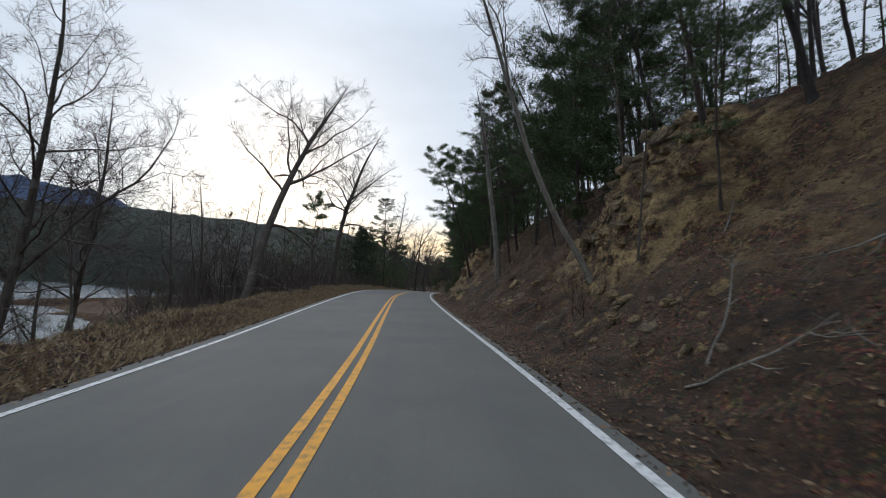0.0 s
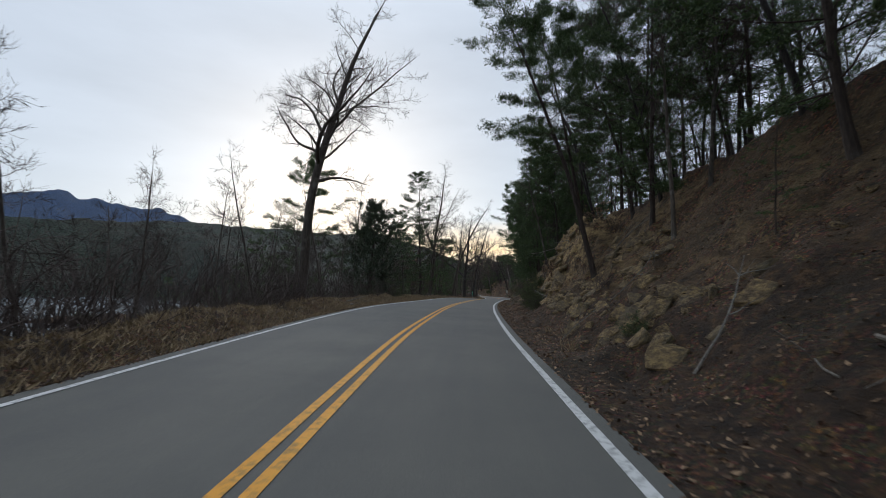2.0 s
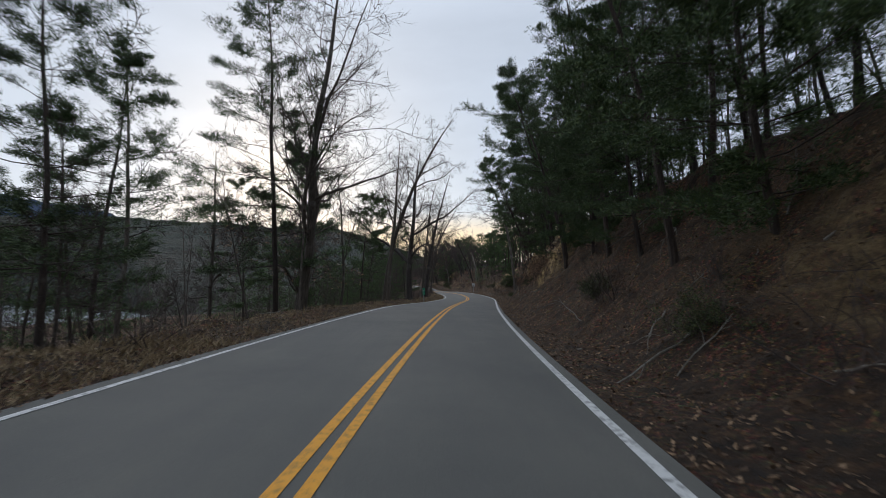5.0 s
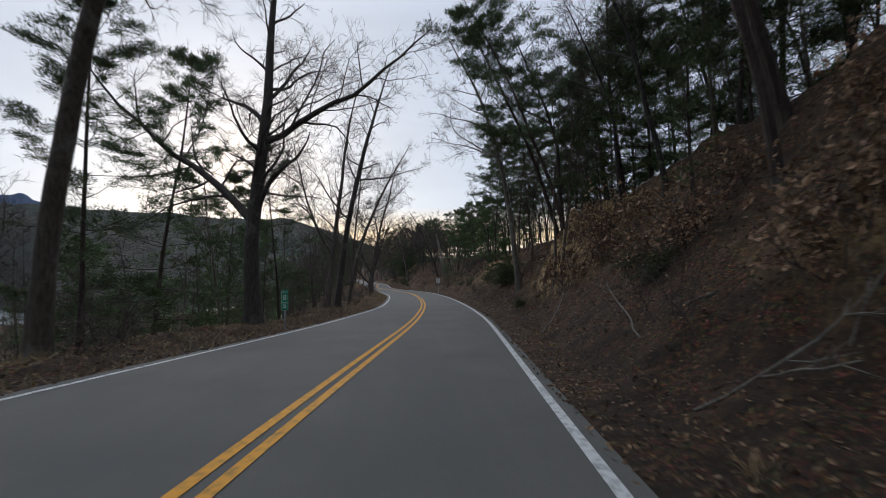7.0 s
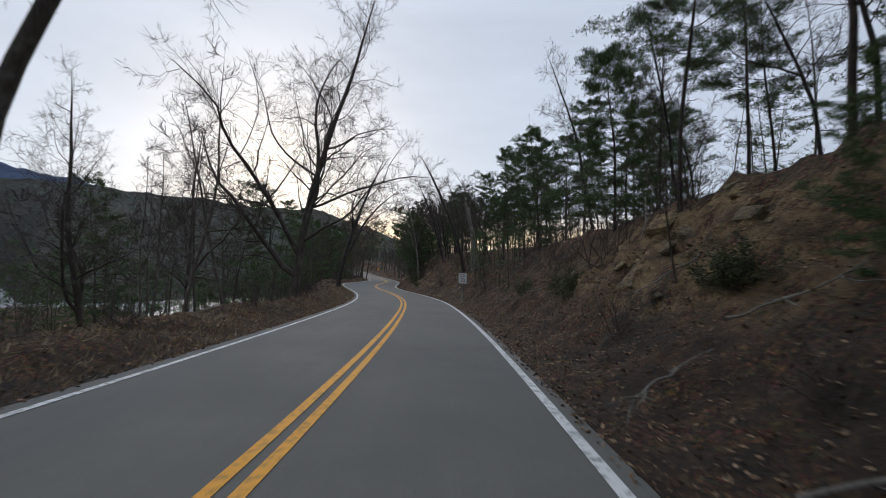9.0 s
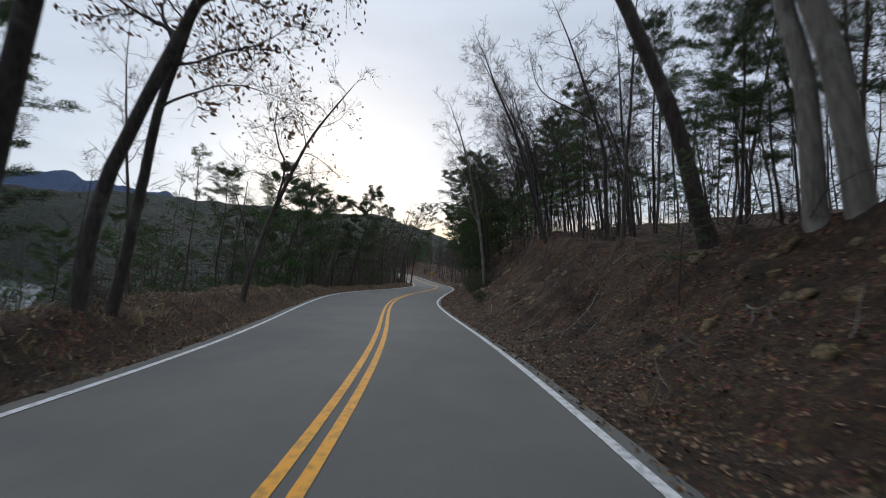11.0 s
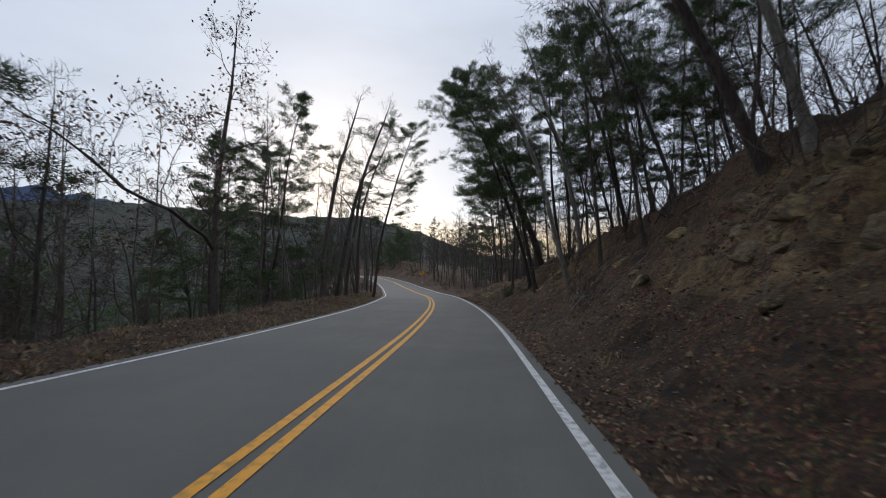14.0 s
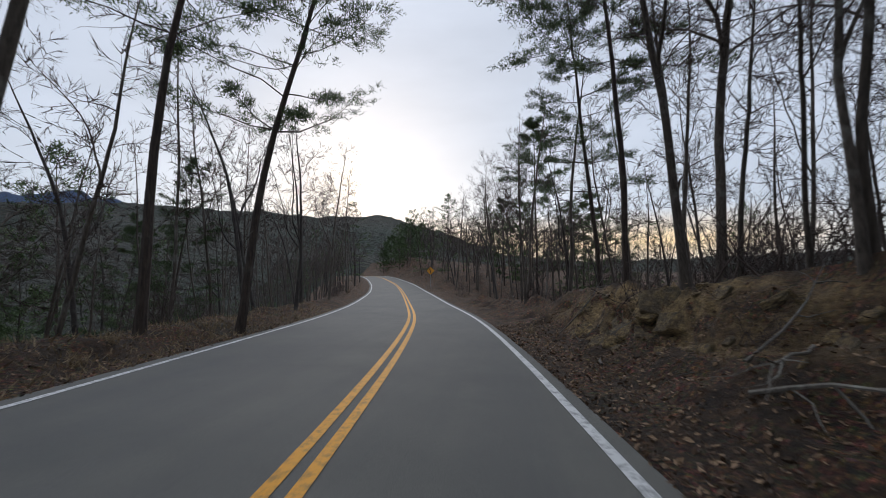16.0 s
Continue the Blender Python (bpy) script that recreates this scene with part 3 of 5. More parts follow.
def bare_tree(seed, height, radius, bark=BARK_GREY, name="bare_tree", leaves=0, first=0.3, leaders=2, spread=(14, 30), gap=0.5, reach=0.38, twigs=4, lean=0.0, curve=0.0, limbs=(), fineness=0.0068):
    """A leafless broadleaf: one stem that leans and curves towards +x, forks and limbs, side branches and fine twigs.
    limbs: (share of the height, azimuth, angle from upright, share of the height in length), in degrees."""
    rng = np.random.default_rng(seed)
    tree = new(name)
    wood, fine, leaf, tips = Soup(), Soup(), Soup(), []
    B, T = [], []

    def twig(q, d, size):
        t = q + d * size
        B.append(q), T.append(t)
        tips.append(t)
        for _ in range(2):
            m = q + (t - q) * rng.uniform(0.2, 0.7)
            B.append(m), T.append(m + turn_away(rng, d, radians(rng.uniform(22, 50))) * size * rng.uniform(0.4, 0.75) + np.array([0, 0, 0.03]))

    def bough(p, d, length, r0, level):
        steps = (10, 6, 4)[level]
        pts, _ = wander(rng, p, d, length, steps, (0.15, 0.2, 0.24)[level], (0.03, 0.03, 0.035)[level])
        rad = r0 * np.linspace(1.0, (0.12, 0.22, 0.4)[level], steps + 1) ** 0.9
        (wood if rad[0] > 0.03 else fine).tube(pts, rad, 7 if rad[0] > 0.09 else (5 if rad[0] > 0.04 else 3))

        def at(u):
            k = min(int(u * steps), steps - 1)
            w = u * steps - k
            return pts[k] * (1 - w) + pts[k + 1] * w, pts[k + 1] - pts[k], rad[k]

        phi = rng.random() * 6.28
        if level < 2:
            n = max(int(length / (gap * (1.0, 0.62)[level])), 2)
            for i in range(n):
                u = 0.12 + 0.86 * (i + rng.random()) / n
                q, dd, r = at(min(u, 0.99))
                phi += 2.4 + rng.uniform(-0.5, 0.5)
                l = length * (0.5, 0.52)[level] * (1.08 - u) ** 0.5 * rng.uniform(0.45, 1.2)
                bough(q, turn_away(rng, dd, radians(rng.uniform(32, 72)), phi), max(l, 0.3), min(max(r * rng.uniform(0.28, 0.5), 0.008), 0.055), level + 1)
        for i in range(twigs if level == 2 else twigs + 2):
            q, dd, r = at(rng.uniform(0.25 if level else 0.7, 1.0))
            dd = dd / np.linalg.norm(dd)
            twig(q, turn_away(rng, dd, radians(rng.uniform(20, 64))), rng.uniform(0.22, 0.66))
        twig(pts[-1], (pts[-1] - pts[-2]) / np.linalg.norm(pts[-1] - pts[-2]), 0.5)

    steps = 18
    stem, sway = [np.array([0.0, 0.0, -0.6])], np.zeros(2)
    for k in range(steps):
        sway = sway * 0.85 + rng.normal(0, 0.035, 2)
        a = radians(lean + curve * k / steps)
        d = np.array([math.sin(a) + sway[0], sway[1], math.cos(a)])
        stem.append(stem[-1] + d / np.linalg.norm(d) * (height + 0.6) / steps)
    stem = np.array(stem)
    s = np.linspace(0, 1, steps + 1)
    fork = max(first, 0.05)
    if leaders:
        rad = radius * np.where(s < fork, 1 - 0.25 * s / fork, 0.75 * ((1 - s) / (1 - fork)) ** 0.75 + 0.03)
    else:
        rad = radius * np.linspace(1.0, 0.6, steps + 1)
    rad[0] *= 1.5
    rad[1] *= 1.12
    wood.tube(stem, rad, 10)

    def on_stem(u):
        k = min(int(u * steps), steps - 1)
        w = u * steps - k
        q = stem[k] * (1 - w) + stem[k + 1] * w
        d = stem[k + 1] - stem[k]
        return q, d / np.linalg.norm(d), rad[k]

    for u, azimuth, angle, share in limbs:
        q, d, r = on_stem(u)
        a, b = radians(azimuth), radians(angle)
        bough(q, np.array([math.cos(a) * math.sin(b), math.sin(a) * math.sin(b), math.cos(b)]), height * share, r * (0.66 if share > 0.45 else 0.46), 0)
    phi = rng.random() * 6.28
    if leaders:
        for i in range(leaders - 1):
            u = min(first * rng.uniform(0.95, 1.25), 0.9)
            q, d, r = on_stem(u)
            phi += 6.28 / max(leaders - 1, 1)
            bough(q, turn_away(rng, d, radians(rng.uniform(*spread) + 6), phi), height * (1 - u) * rng.uniform(0.6, 0.9), r * rng.uniform(0.55, 0.72), 0)
        n = int(height * (1 - first) / (gap * 1.1))
        for i in range(n):
            u = first + (0.99 - first) * (i + rng.random()) / n
            q, d, r = on_stem(u)
            phi += 2.4 + rng.uniform(-0.4, 0.4)
            l = height * reach * (1.05 - u) ** 0.6 * rng.uniform(0.4, 1.1)
            bough(q, turn_away(rng, d, radians(rng.uniform(34, 68)), phi), max(l, 0.5), min(max(r * rng.uniform(0.25, 0.45), 0.012), 0.085), 1 if l < 2.2 else 0)
        twig(stem[-1], d, 0.6)
    wood.link("trunk", bark, tree, True)
    if B:
        fine.blades(np.array(B), np.array(T), fineness, rng)
    if fine.v:
        tagged(fine.link("crown", TWIG, tree), kind="stuff")
    if leaves:
        at = np.array(tips)[rng.integers(0, len(tips), leaves)]
        leaf.leaves(at + rng.normal(0, 0.1, at.shape), 0.06, rng)
        tagged(leaf.link("foliage", OAKLEAF, tree, False), "brown withered leaves", kind="stuff")
    tree["h"] = height
    return tree


def pine_tree(seed, height, radius, crown=0.35, reach=0.22, whorls=12, tufts=20, per=21, needle=0.15, width=0.015, stubs=12, lean=0.0, curve=0.0, name="pine_tree"):
    """A roadside pine: a leaning trunk, tiers of level limbs with flat sprays of needle tufts, and dead stubs below."""
    rng = np.random.default_rng(seed)
    tree = new(name)
    wood, green = Soup(), Soup()
    steps = 12
    pts, sway = [np.array([0.0, 0.0, -0.6])], np.zeros(2)
    for k in range(steps):
        sway = sway * 0.8 + rng.normal(0, 0.03, 2)
        a = radians(lean + curve * k / steps)
        d = np.array([math.sin(a) + sway[0], sway[1], math.cos(a)])
        pts.append(pts[-1] + d / np.linalg.norm(d) * (height + 0.6) / steps)
    pts = np.array(pts)
    rad = radius * 0.74 * np.linspace(1.0, 0.06, steps + 1) ** 0.8
    rad[0] *= 1.3
    wood.tube(pts, rad, 8)

    def at(u):
        k = min(int(u * steps), steps - 1)
        w = u * steps - k
        return pts[k] * (1 - w) + pts[k + 1] * w, rad[k]

    ends, B, T = [], [], []
    for i in range(stubs):
        q, r = at(rng.uniform(0.15, crown + 0.12))
        p2, _ = wander(rng, q, turn_away(rng, np.array([0, 0, 1.0]), radians(rng.uniform(70, 110))), rng.uniform(0.5, 2.4), 3, 0.18, 0.0)
        wood.tube(p2, np.linspace(0.016, 0.005, 4), 3)
        for s in range(6):
            B.append(p2[1 + s % 3]), T.append(p2[1 + s % 3] + rng.normal(0, 0.28, 3))
    for i in range(whorls):
        u = crown + (0.985 - crown) * (i / (whorls - 1)) ** 0.92
        n = rng.integers(2, 6)
        for j in range(n):
            uu = min(max(u + rng.uniform(-0.014, 0.014), 0.1), 0.99)
            q, r = at(uu)
            v = max((uu - crown) / (1.0 - crown), 0)
            shape = (1.0 - v) ** 0.5 * (0.6 + 0.4 * min(v / 0.25, 1.0))
            l = height * reach * (0.14 + 0.92 * shape) * rng.uniform(0.45, 1.25)
            d = turn_away(rng, np.array([0, 0, 1.0]), radians(rng.uniform(72, 98) - 40 * v * v), 2 * np.pi * (j + rng.random() * 0.7) / n + i)
            bp, _ = wander(rng, q, d, l, 5, 0.13, 0.05)
            wood.tube(bp, np.linspace(min(max(r * 0.26, 0.014), 0.05), 0.006, 6), 4)
            for s in range(tufts):
                w = 0.25 + 0.75 * ((s + rng.random()) / tufts) ** 0.8
                k = min(int(w * 5), 4)
                p0 = bp[k] + (bp[k + 1] - bp[k]) * (w * 5 - k)
                sd = turn_away(rng, bp[k + 1] - bp[k], radians(rng.uniform(25, 70)))
                sd[2] = sd[2] * 0.3 + 0.1
                tip = p0 + sd * (l * rng.uniform(0.1, 0.34) * (1.25 - 0.6 * w) + 0.12)
                B.append(p0), T.append(tip)
                ends.append((tip, sd)), ends.append((p0 * 0.4 + tip * 0.6, sd))
            ends.append((bp[-1], bp[-1] - bp[-2]))
    wood.blades(np.array(B), np.array(T), 0.007, rng)
    E = np.array([e[0] for e in ends])
    D = np.array([e[1] / (np.linalg.norm(e[1]) + 1e-9) for e in ends])
    Q = np.repeat(E, per, axis=0) + rng.normal(0, 0.1, (len(E) * per, 3)) * np.array([1, 1, 0.6])
    dirs = np.repeat(D, per, axis=0) * 0.5 + rng.normal(0, 0.6, (len(E) * per, 3)) + np.array([0, 0, 0.35])
    dirs /= np.linalg.norm(dirs, axis=1)[:, None]
    green.blades(Q, Q + dirs * (needle * (0.7 + 0.7 * rng.random(len(Q))))[:, None], width, rng)
    wood.link("trunk", BARK_PINE, tree, False)
    tagged(green.link("crown", NEEDLE, tree), "green needle tufts", kind="stuff")
    tree["h"] = height
    return tree


def juniper(seed, height, width):
    """A dense dark juniper, ragged cone."""
    rng = np.random.default_rng(seed)
    tree = new("juniper_tree")
    wood, green = Soup(), Soup()
    pts, _ = wander(rng, (0, 0, -0.5), (0.05, 0, 1), height, 10, 0.03, 0.01)
    wood.tube(pts, np.linspace(0.2, 0.02, 11), 8)
    ends = []
    for i in range(120):
        u = 0.08 + 0.9 * (i + rng.random()) / 120
        q = pts[min(int(u * 10), 9)]
        env = width * 0.5 * (0.35 + 1.0 * min(u / 0.3, 1.0)) * (1.03 - u) ** 0.75 * 1.1
        l = env * rng.uniform(0.45, 1.0) * (1.35 if (i // 9) % 2 else 0.85)
        d = turn_away(rng, np.array([0, 0, 1.0]), radians(rng.uniform(50, 85)), i * 2.4)
        bp, _ = wander(rng, q, d, l, 4, 0.12, 0.12)
        wood.tube(bp, np.linspace(0.025, 0.006, 5), 4)
        for s in range(14):
            w = 0.25 + 0.75 * rng.random()
            k = min(int(w * 4), 3)
            ends.append(bp[k] + (bp[k + 1] - bp[k]) * (w * 4 - k) + rng.normal(0, 0.14, 3))
    E = np.repeat(np.array(ends), 26, axis=0)
    B = E + rng.normal(0, 0.07, E.shape)
    dirs = rng.normal(0, 0.6, E.shape) + np.array([0, 0, 0.45])
    dirs /= np.linalg.norm(dirs, axis=1)[:, None]
    green.blades(B, B + dirs * 0.2, 0.02, rng)
    wood.link("trunk", BARK_PINE, tree, True)
    tagged(green.link("crown", JUNIPER, tree), kind="stuff")
    return tree


def shrub(seed, size, material, name, stems=14, leaves=900, leaf=0.05, subs=6):
    """A low bush of thin stems with leaves."""
    rng = np.random.default_rng(seed)
    ob = new(name)
    wood, shoot, green, tips = Soup(), Soup(), Soup(), []
    for i in range(stems):
        p = np.array([rng.normal(0, size * 0.15), rng.normal(0, size * 0.15), -0.1])
        d = turn_away(rng, np.array([0, 0, 1.0]), radians(rng.uniform(5, 55)))
        bp, _ = wander(rng, p, d, size * rng.uniform(0.6, 1.1), 5, 0.2, 0.05)
        wood.tube(bp, np.linspace(0.012, 0.004, 6), 4)
        for s in range(subs):
            k = rng.integers(1, 5)
            sp, _ = wander(rng, bp[k], turn_away(rng, bp[k + 1] - bp[k], radians(rng.uniform(25, 70))), size * rng.uniform(0.15, 0.4), 3, 0.25, 0.03)
            shoot.tube(sp, np.linspace(0.006, 0.003, 4), 3)
            tips += [sp[-1], sp[2], sp[1]]
    tagged(wood.link("stem", TWIG, ob), kind="stuff")
    tagged(shoot.link("brushwood", TWIG, ob), kind="stuff")
    if leaves:
        t = np.array(tips)
        at = t[rng.integers(0, len(t), leaves)] + rng.normal(0, size * 0.05, (leaves, 3))
        green.leaves(at, leaf, rng)
        tagged(green.link("foliage", material, ob), kind="stuff")
    return ob


PLACED = []
STATE = {"n": 0}


def plant(proto, y, d, height=None, turn=None, tilt=(0, 0), sink=0.0, scale=None):
    """A copy of the tree at plan place y, d."""
    p = spot(y, d)
    rz = (random.uniform(-35, 35) if proto.get("leans") else random.uniform(0, 360)) if turn is None else turn
    k = scale if scale else height / proto["h"]
    m = pose(p.x, p.y, p.z - sink) @ pose(0, 0, 0, tilt[0], tilt[1], 0) @ pose(0, 0, 0, 0, 0, rz)
    ob = copy_thing(proto, m)
    w = k * random.uniform(0.94, 1.08)
    ob.scale = (w, w, k)
    PLACED.append((y, d))
    return ob


BARE_LABEL = "leafless grey broadleaf tree on the wooded slope"
PINE_LABEL = "tall roadside pine with ragged green crown"
THIN_LABEL = "slender leafless young tree in the woods"
OAK_LABEL = "broadleaf tree with brown dead leaves clinging to it"
TREES = {"bare": [], "pine": [], "thin": [], "oak": [], "pale": [], "lean": [], "snag": [], "wide": [], "tall": [], "highpine": [], "farpine": [], "bushpine": [], "farthin": [], "slope": [], "slopepine": [], "farbare": []}


def kind(which, label, group, ob):
    TREES[which].append(tagged(ob, label, "tree", group))


for i, (h, r, f, n, sp) in enumerate([(15, 0.21, 0.22, 3, (20, 40)), (17, 0.19, 0.32, 2, (16, 34)), (14, 0.17, 0.26, 3, (18, 38)), (16, 0.16, 0.36, 2, (14, 30)), (15, 0.18, 0.28, 2, (20, 44))]):
    kind("bare", BARE_LABEL, "roadside trees", bare_tree(100 + i, h, r, first=f, leaders=n, spread=sp))
for i in range(3):
    kind("tall", "tall leafless tree with a long bare trunk", "roadside trees", bare_tree(180 + i, 17, 0.16, first=0.42, leaders=2, spread=(12, 28), reach=0.34))
for i in range(2):
    kind("wide", "spreading leafless tree at the edge of the road", "roadside trees", bare_tree(170 + i, 16, 0.2, first=0.27, leaders=3, spread=(24, 46), reach=0.42))
kind("pale", "pale-barked tree leaning over the rocky bank", "roadside trees", bare_tree(130, 15, 0.2, BARK_PALE, first=0.36, leaders=2))
kind("pale", "pale-barked tree leaning over the rocky bank", "roadside trees", bare_tree(131, 16, 0.19, BARK_PALE, first=0.42, leaders=2))
kind("lean", "thin grey tree leaning out over the road", "roadside trees", bare_tree(140, 14, 0.12, BARK_PALE, first=0.45, leaders=2, spread=(10, 24), reach=0.22))
kind("oak", OAK_LABEL, "roadside trees", bare_tree(150, 12, 0.19, leaves=2200, first=0.27, leaders=3, spread=(20, 42)))
kind("oak", OAK_LABEL, "roadside trees", bare_tree(151, 10, 0.14, leaves=1600, first=0.25, leaders=2, spread=(18, 40)))
kind("snag", "broken dead trunk on the bank", "roadside trees", bare_tree(160, 5, 0.16, BARK_PALE, first=0.98, leaders=0))
for i, (h, r, c, re) in enumerate([(16, 0.18, 0.22, 0.29), (18, 0.19, 0.34, 0.25), (13, 0.15, 0.14, 0.32), (15, 0.15, 0.36, 0.28), (17, 0.18, 0.2, 0.27)]):
    kind("pine", PINE_LABEL, "roadside pines", pine_tree(200 + i, h, r, c, re))
for i, (h, r, c, re) in enumerate([(15, 0.15, 0.46, 0.33), (13, 0.13, 0.42, 0.36), (16, 0.15, 0.5, 0.3)]):
    kind("highpine", PINE_LABEL, "roadside pines", pine_tree(240 + i, h, r, c, re, whorls=10))
for i, (h, r, c, re) in enumerate([(10, 0.13, 0.06, 0.36), (11, 0.14, 0.1, 0.33)]):
    kind("bushpine", "bushy roadside pine green almost to the ground", "roadside pines", pine_tree(260 + i, h, r, c, re, whorls=15, stubs=0))
for i, (h, r, c, re) in enumerate([(16, 0.16, 0.16, 0.27), (15, 0.14, 0.32, 0.26), (13, 0.13, 0.12, 0.31)]):
    kind("farpine", PINE_LABEL, "roadside pines", pine_tree(220 + i, h, r, c, re, whorls=10, tufts=6, per=8, needle=0.2, width=0.031, stubs=4))
for i, (h, r) in enumerate([(12, 0.09), (13, 0.10), (9, 0.07), (12, 0.08), (11, 0.085)]):
    kind("thin", THIN_LABEL, "young trees", bare_tree(300 + i, h, r, first=0.34, leaders=1 + i % 2, spread=(12, 24), gap=0.5, reach=0.3, twigs=4, fineness=0.0085, name="slender_tree"))
for i, (h, r) in enumerate([(12, 0.07), (13, 0.08), (11, 0.06), (12, 0.075)]):
    kind("farthin", THIN_LABEL, "young trees", bare_tree(320 + i, h, r, first=0.36, leaders=1 + i % 2, spread=(12, 22), gap=0.8, reach=0.32, twigs=3, fineness=0.0135, name="slender_tree"))

for i, (h, r, f, n) in enumerate([(13, 0.105, 0.36, 2), (14, 0.12, 0.42, 2), (12, 0.09, 0.3, 3), (13, 0.11, 0.45, 1)]):
    kind("slope", "crooked leafless tree leaning out from the slope", "roadside trees", bare_tree(340 + i, h, r, BARK_DARK, first=f, leaders=n, spread=(20, 44), gap=0.46, reach=0.4, lean=-4, curve=-22))
for i, (h, r, c, re) in enumerate([(14, 0.19, 0.42, 0.3), (13, 0.16, 0.36, 0.33)]):
    kind("slopepine", "ragged pine leaning out from the slope", "roadside pines", pine_tree(350 + i, h, r, c, re, whorls=11, lean=-5, curve=-18))
for i in range(3):
    kind("farbare", BARE_LABEL, "roadside trees", bare_tree(360 + i, 13, 0.12, BARK_DARK, first=0.3, leaders=2, spread=(16, 36), gap=0.9, reach=0.38, twigs=3, lean=-3, curve=-12, fineness=0.0135))
for ob in TREES["slope"] + TREES["slopepine"] + TREES["farbare"]:
    ob["leans"] = 1


def stand(trees):
    """Trees that stand out, one by one: kind, y, d, height, lean in degrees."""
    for which, y, d, h, lean in trees:
        COUNT[which] = COUNT.get(which, -1) + 1
        plant(TREES[which][COUNT[which] % len(TREES[which])], y, d, h, None, (random.uniform(-2, 2), lean))


random.seed(11)
COUNT = {}
# on the bank, y 10 to 73
stand([
    ("slope", 10.5, 10.7, 13, -4), ("thin", 11.6, 6.8, 5, 4), ("pine", 12.2, 9.1, 12, -10), ("lean", 14.5, 6.7, 12.5, -22), ("thin", 22.5, 8.7, 8, -4),
    ("thin", 23, 8.4, 9, -8), ("slope", 29.4, 10.1, 13, -4), ("thin", 30.6, 9.6, 10, -3), ("pine", 33, 8.2, 13, -8), ("pine", 36, 9.4, 13, -5),
    ("slope", 39, 10.7, 14, -4), ("slopepine", 46.1, 6.8, 13.5, -6), ("slopepine", 52, 7.6, 12, 0), ("slope", 57, 9.6, 12, -6), ("thin", 60.1, 6.9, 9, -12),
    ("bushpine", 62, 7.8, 9, -5), ("thin", 64.5, 7.5, 7, -3), ("pine", 66, 8.2, 12, -5), ("bushpine", 70, 7.6, 10, -5), ("pine", 73, 7.2, 12, -6),
])
# on the bank, y 77 to 140
stand([
    ("bushpine", 77, 7.4, 9, -4), ("slopepine", 80, 6.8, 12, 0), ("bushpine", 84, 7.4, 9, -4), ("pine", 87, 7.2, 13, -3), ("bushpine", 91, 7.6, 10, -4),
    ("slopepine", 95, 7, 13, 0), ("bushpine", 99, 7.8, 9, -4), ("slopepine", 103, 7.6, 13, 0), ("slopepine", 108.8, 8.3, 13, 2), ("slopepine", 110.3, 9.8, 16, -4),
    ("slope", 116, 9.5, 14, 0), ("thin", 120.8, 6.6, 9, 1), ("thin", 121.3, 6.4, 9, 0), ("slopepine", 123.8, 7.7, 14, -6), ("slope", 125.1, 8, 13, 0),
    ("slopepine", 126, 8, 14, -10), ("bushpine", 135.6, 6.4, 3.6, 0), ("pine", 137.1, 9.1, 12, -4), ("highpine", 139.5, 8.5, 11, 0), ("bushpine", 140.2, 6.2, 2.6, 0),
])
# on the bank, y 140 to 221
stand([
    ("highpine", 140.8, 8.6, 11, -4), ("highpine", 143, 8.4, 11, -6), ("thin", 144.6, 6.2, 4, -12), ("highpine", 147.7, 8, 10, -3), ("bushpine", 153, 8.4, 7, -3),
    ("bushpine", 164, 8.4, 7, -3), ("slope", 177.5, 8.6, 10, -8), ("snag", 178.6, 7.6, 7, -10), ("snag", 179.1, 7.4, 6, -6), ("slope", 196, 8.4, 12, -8),
    ("slope", 196.9, 8.6, 12, -6), ("slope", 198.6, 8.9, 12, -6), ("slopepine", 210, 7.4, 10, -2), ("bushpine", 213, 7, 8.5, -8), ("thin", 213.1, 6.8, 7, -2),
    ("slope", 215.7, 8.4, 12, -8), ("pine", 217, 7, 10, -12), ("slope", 220.4, 9.5, 12, -2), ("bushpine", 221, 7.2, 9, -8), ("slope", 221.7, 9.1, 13, -8),
])
# on the bank, y 223 to 262
stand([
    ("slope", 223.2, 9.2, 13, -6), ("slopepine", 224.7, 8.9, 12, 0), ("slopepine", 225.8, 9, 11, 4), ("pale", 230.3, 8.7, 10, -16), ("pine", 235, 7.2, 10, -8),
    ("slope", 236.4, 8.8, 11, -8), ("pine", 239.6, 8.3, 11, -6), ("highpine", 245.4, 7.5, 12, -2), ("slopepine", 246.5, 5.9, 13, -4), ("pine", 247.1, 7.5, 12, -6),
    ("slopepine", 247.7, 5.9, 13, -4), ("thin", 253, 7.3, 8, -2), ("thin", 254.8, 6.7, 9, -3), ("thin", 255, 7, 11, 2), ("thin", 256.4, 7.2, 8, -3),
    ("thin", 257.6, 6.9, 7, 6), ("tall", 258.6, 7.1, 12, 4), ("tall", 259.2, 6.7, 12, -7), ("thin", 260.4, 7.2, 9, 3), ("highpine", 262, 6.5, 14, -4),
])
# on the bank, y 264 to 305
stand([
    ("pine", 264.5, 6.8, 12, -4), ("thin", 271.3, 5.8, 8.8, 4), ("pine", 305.8, 17.5, 21, 0),
])
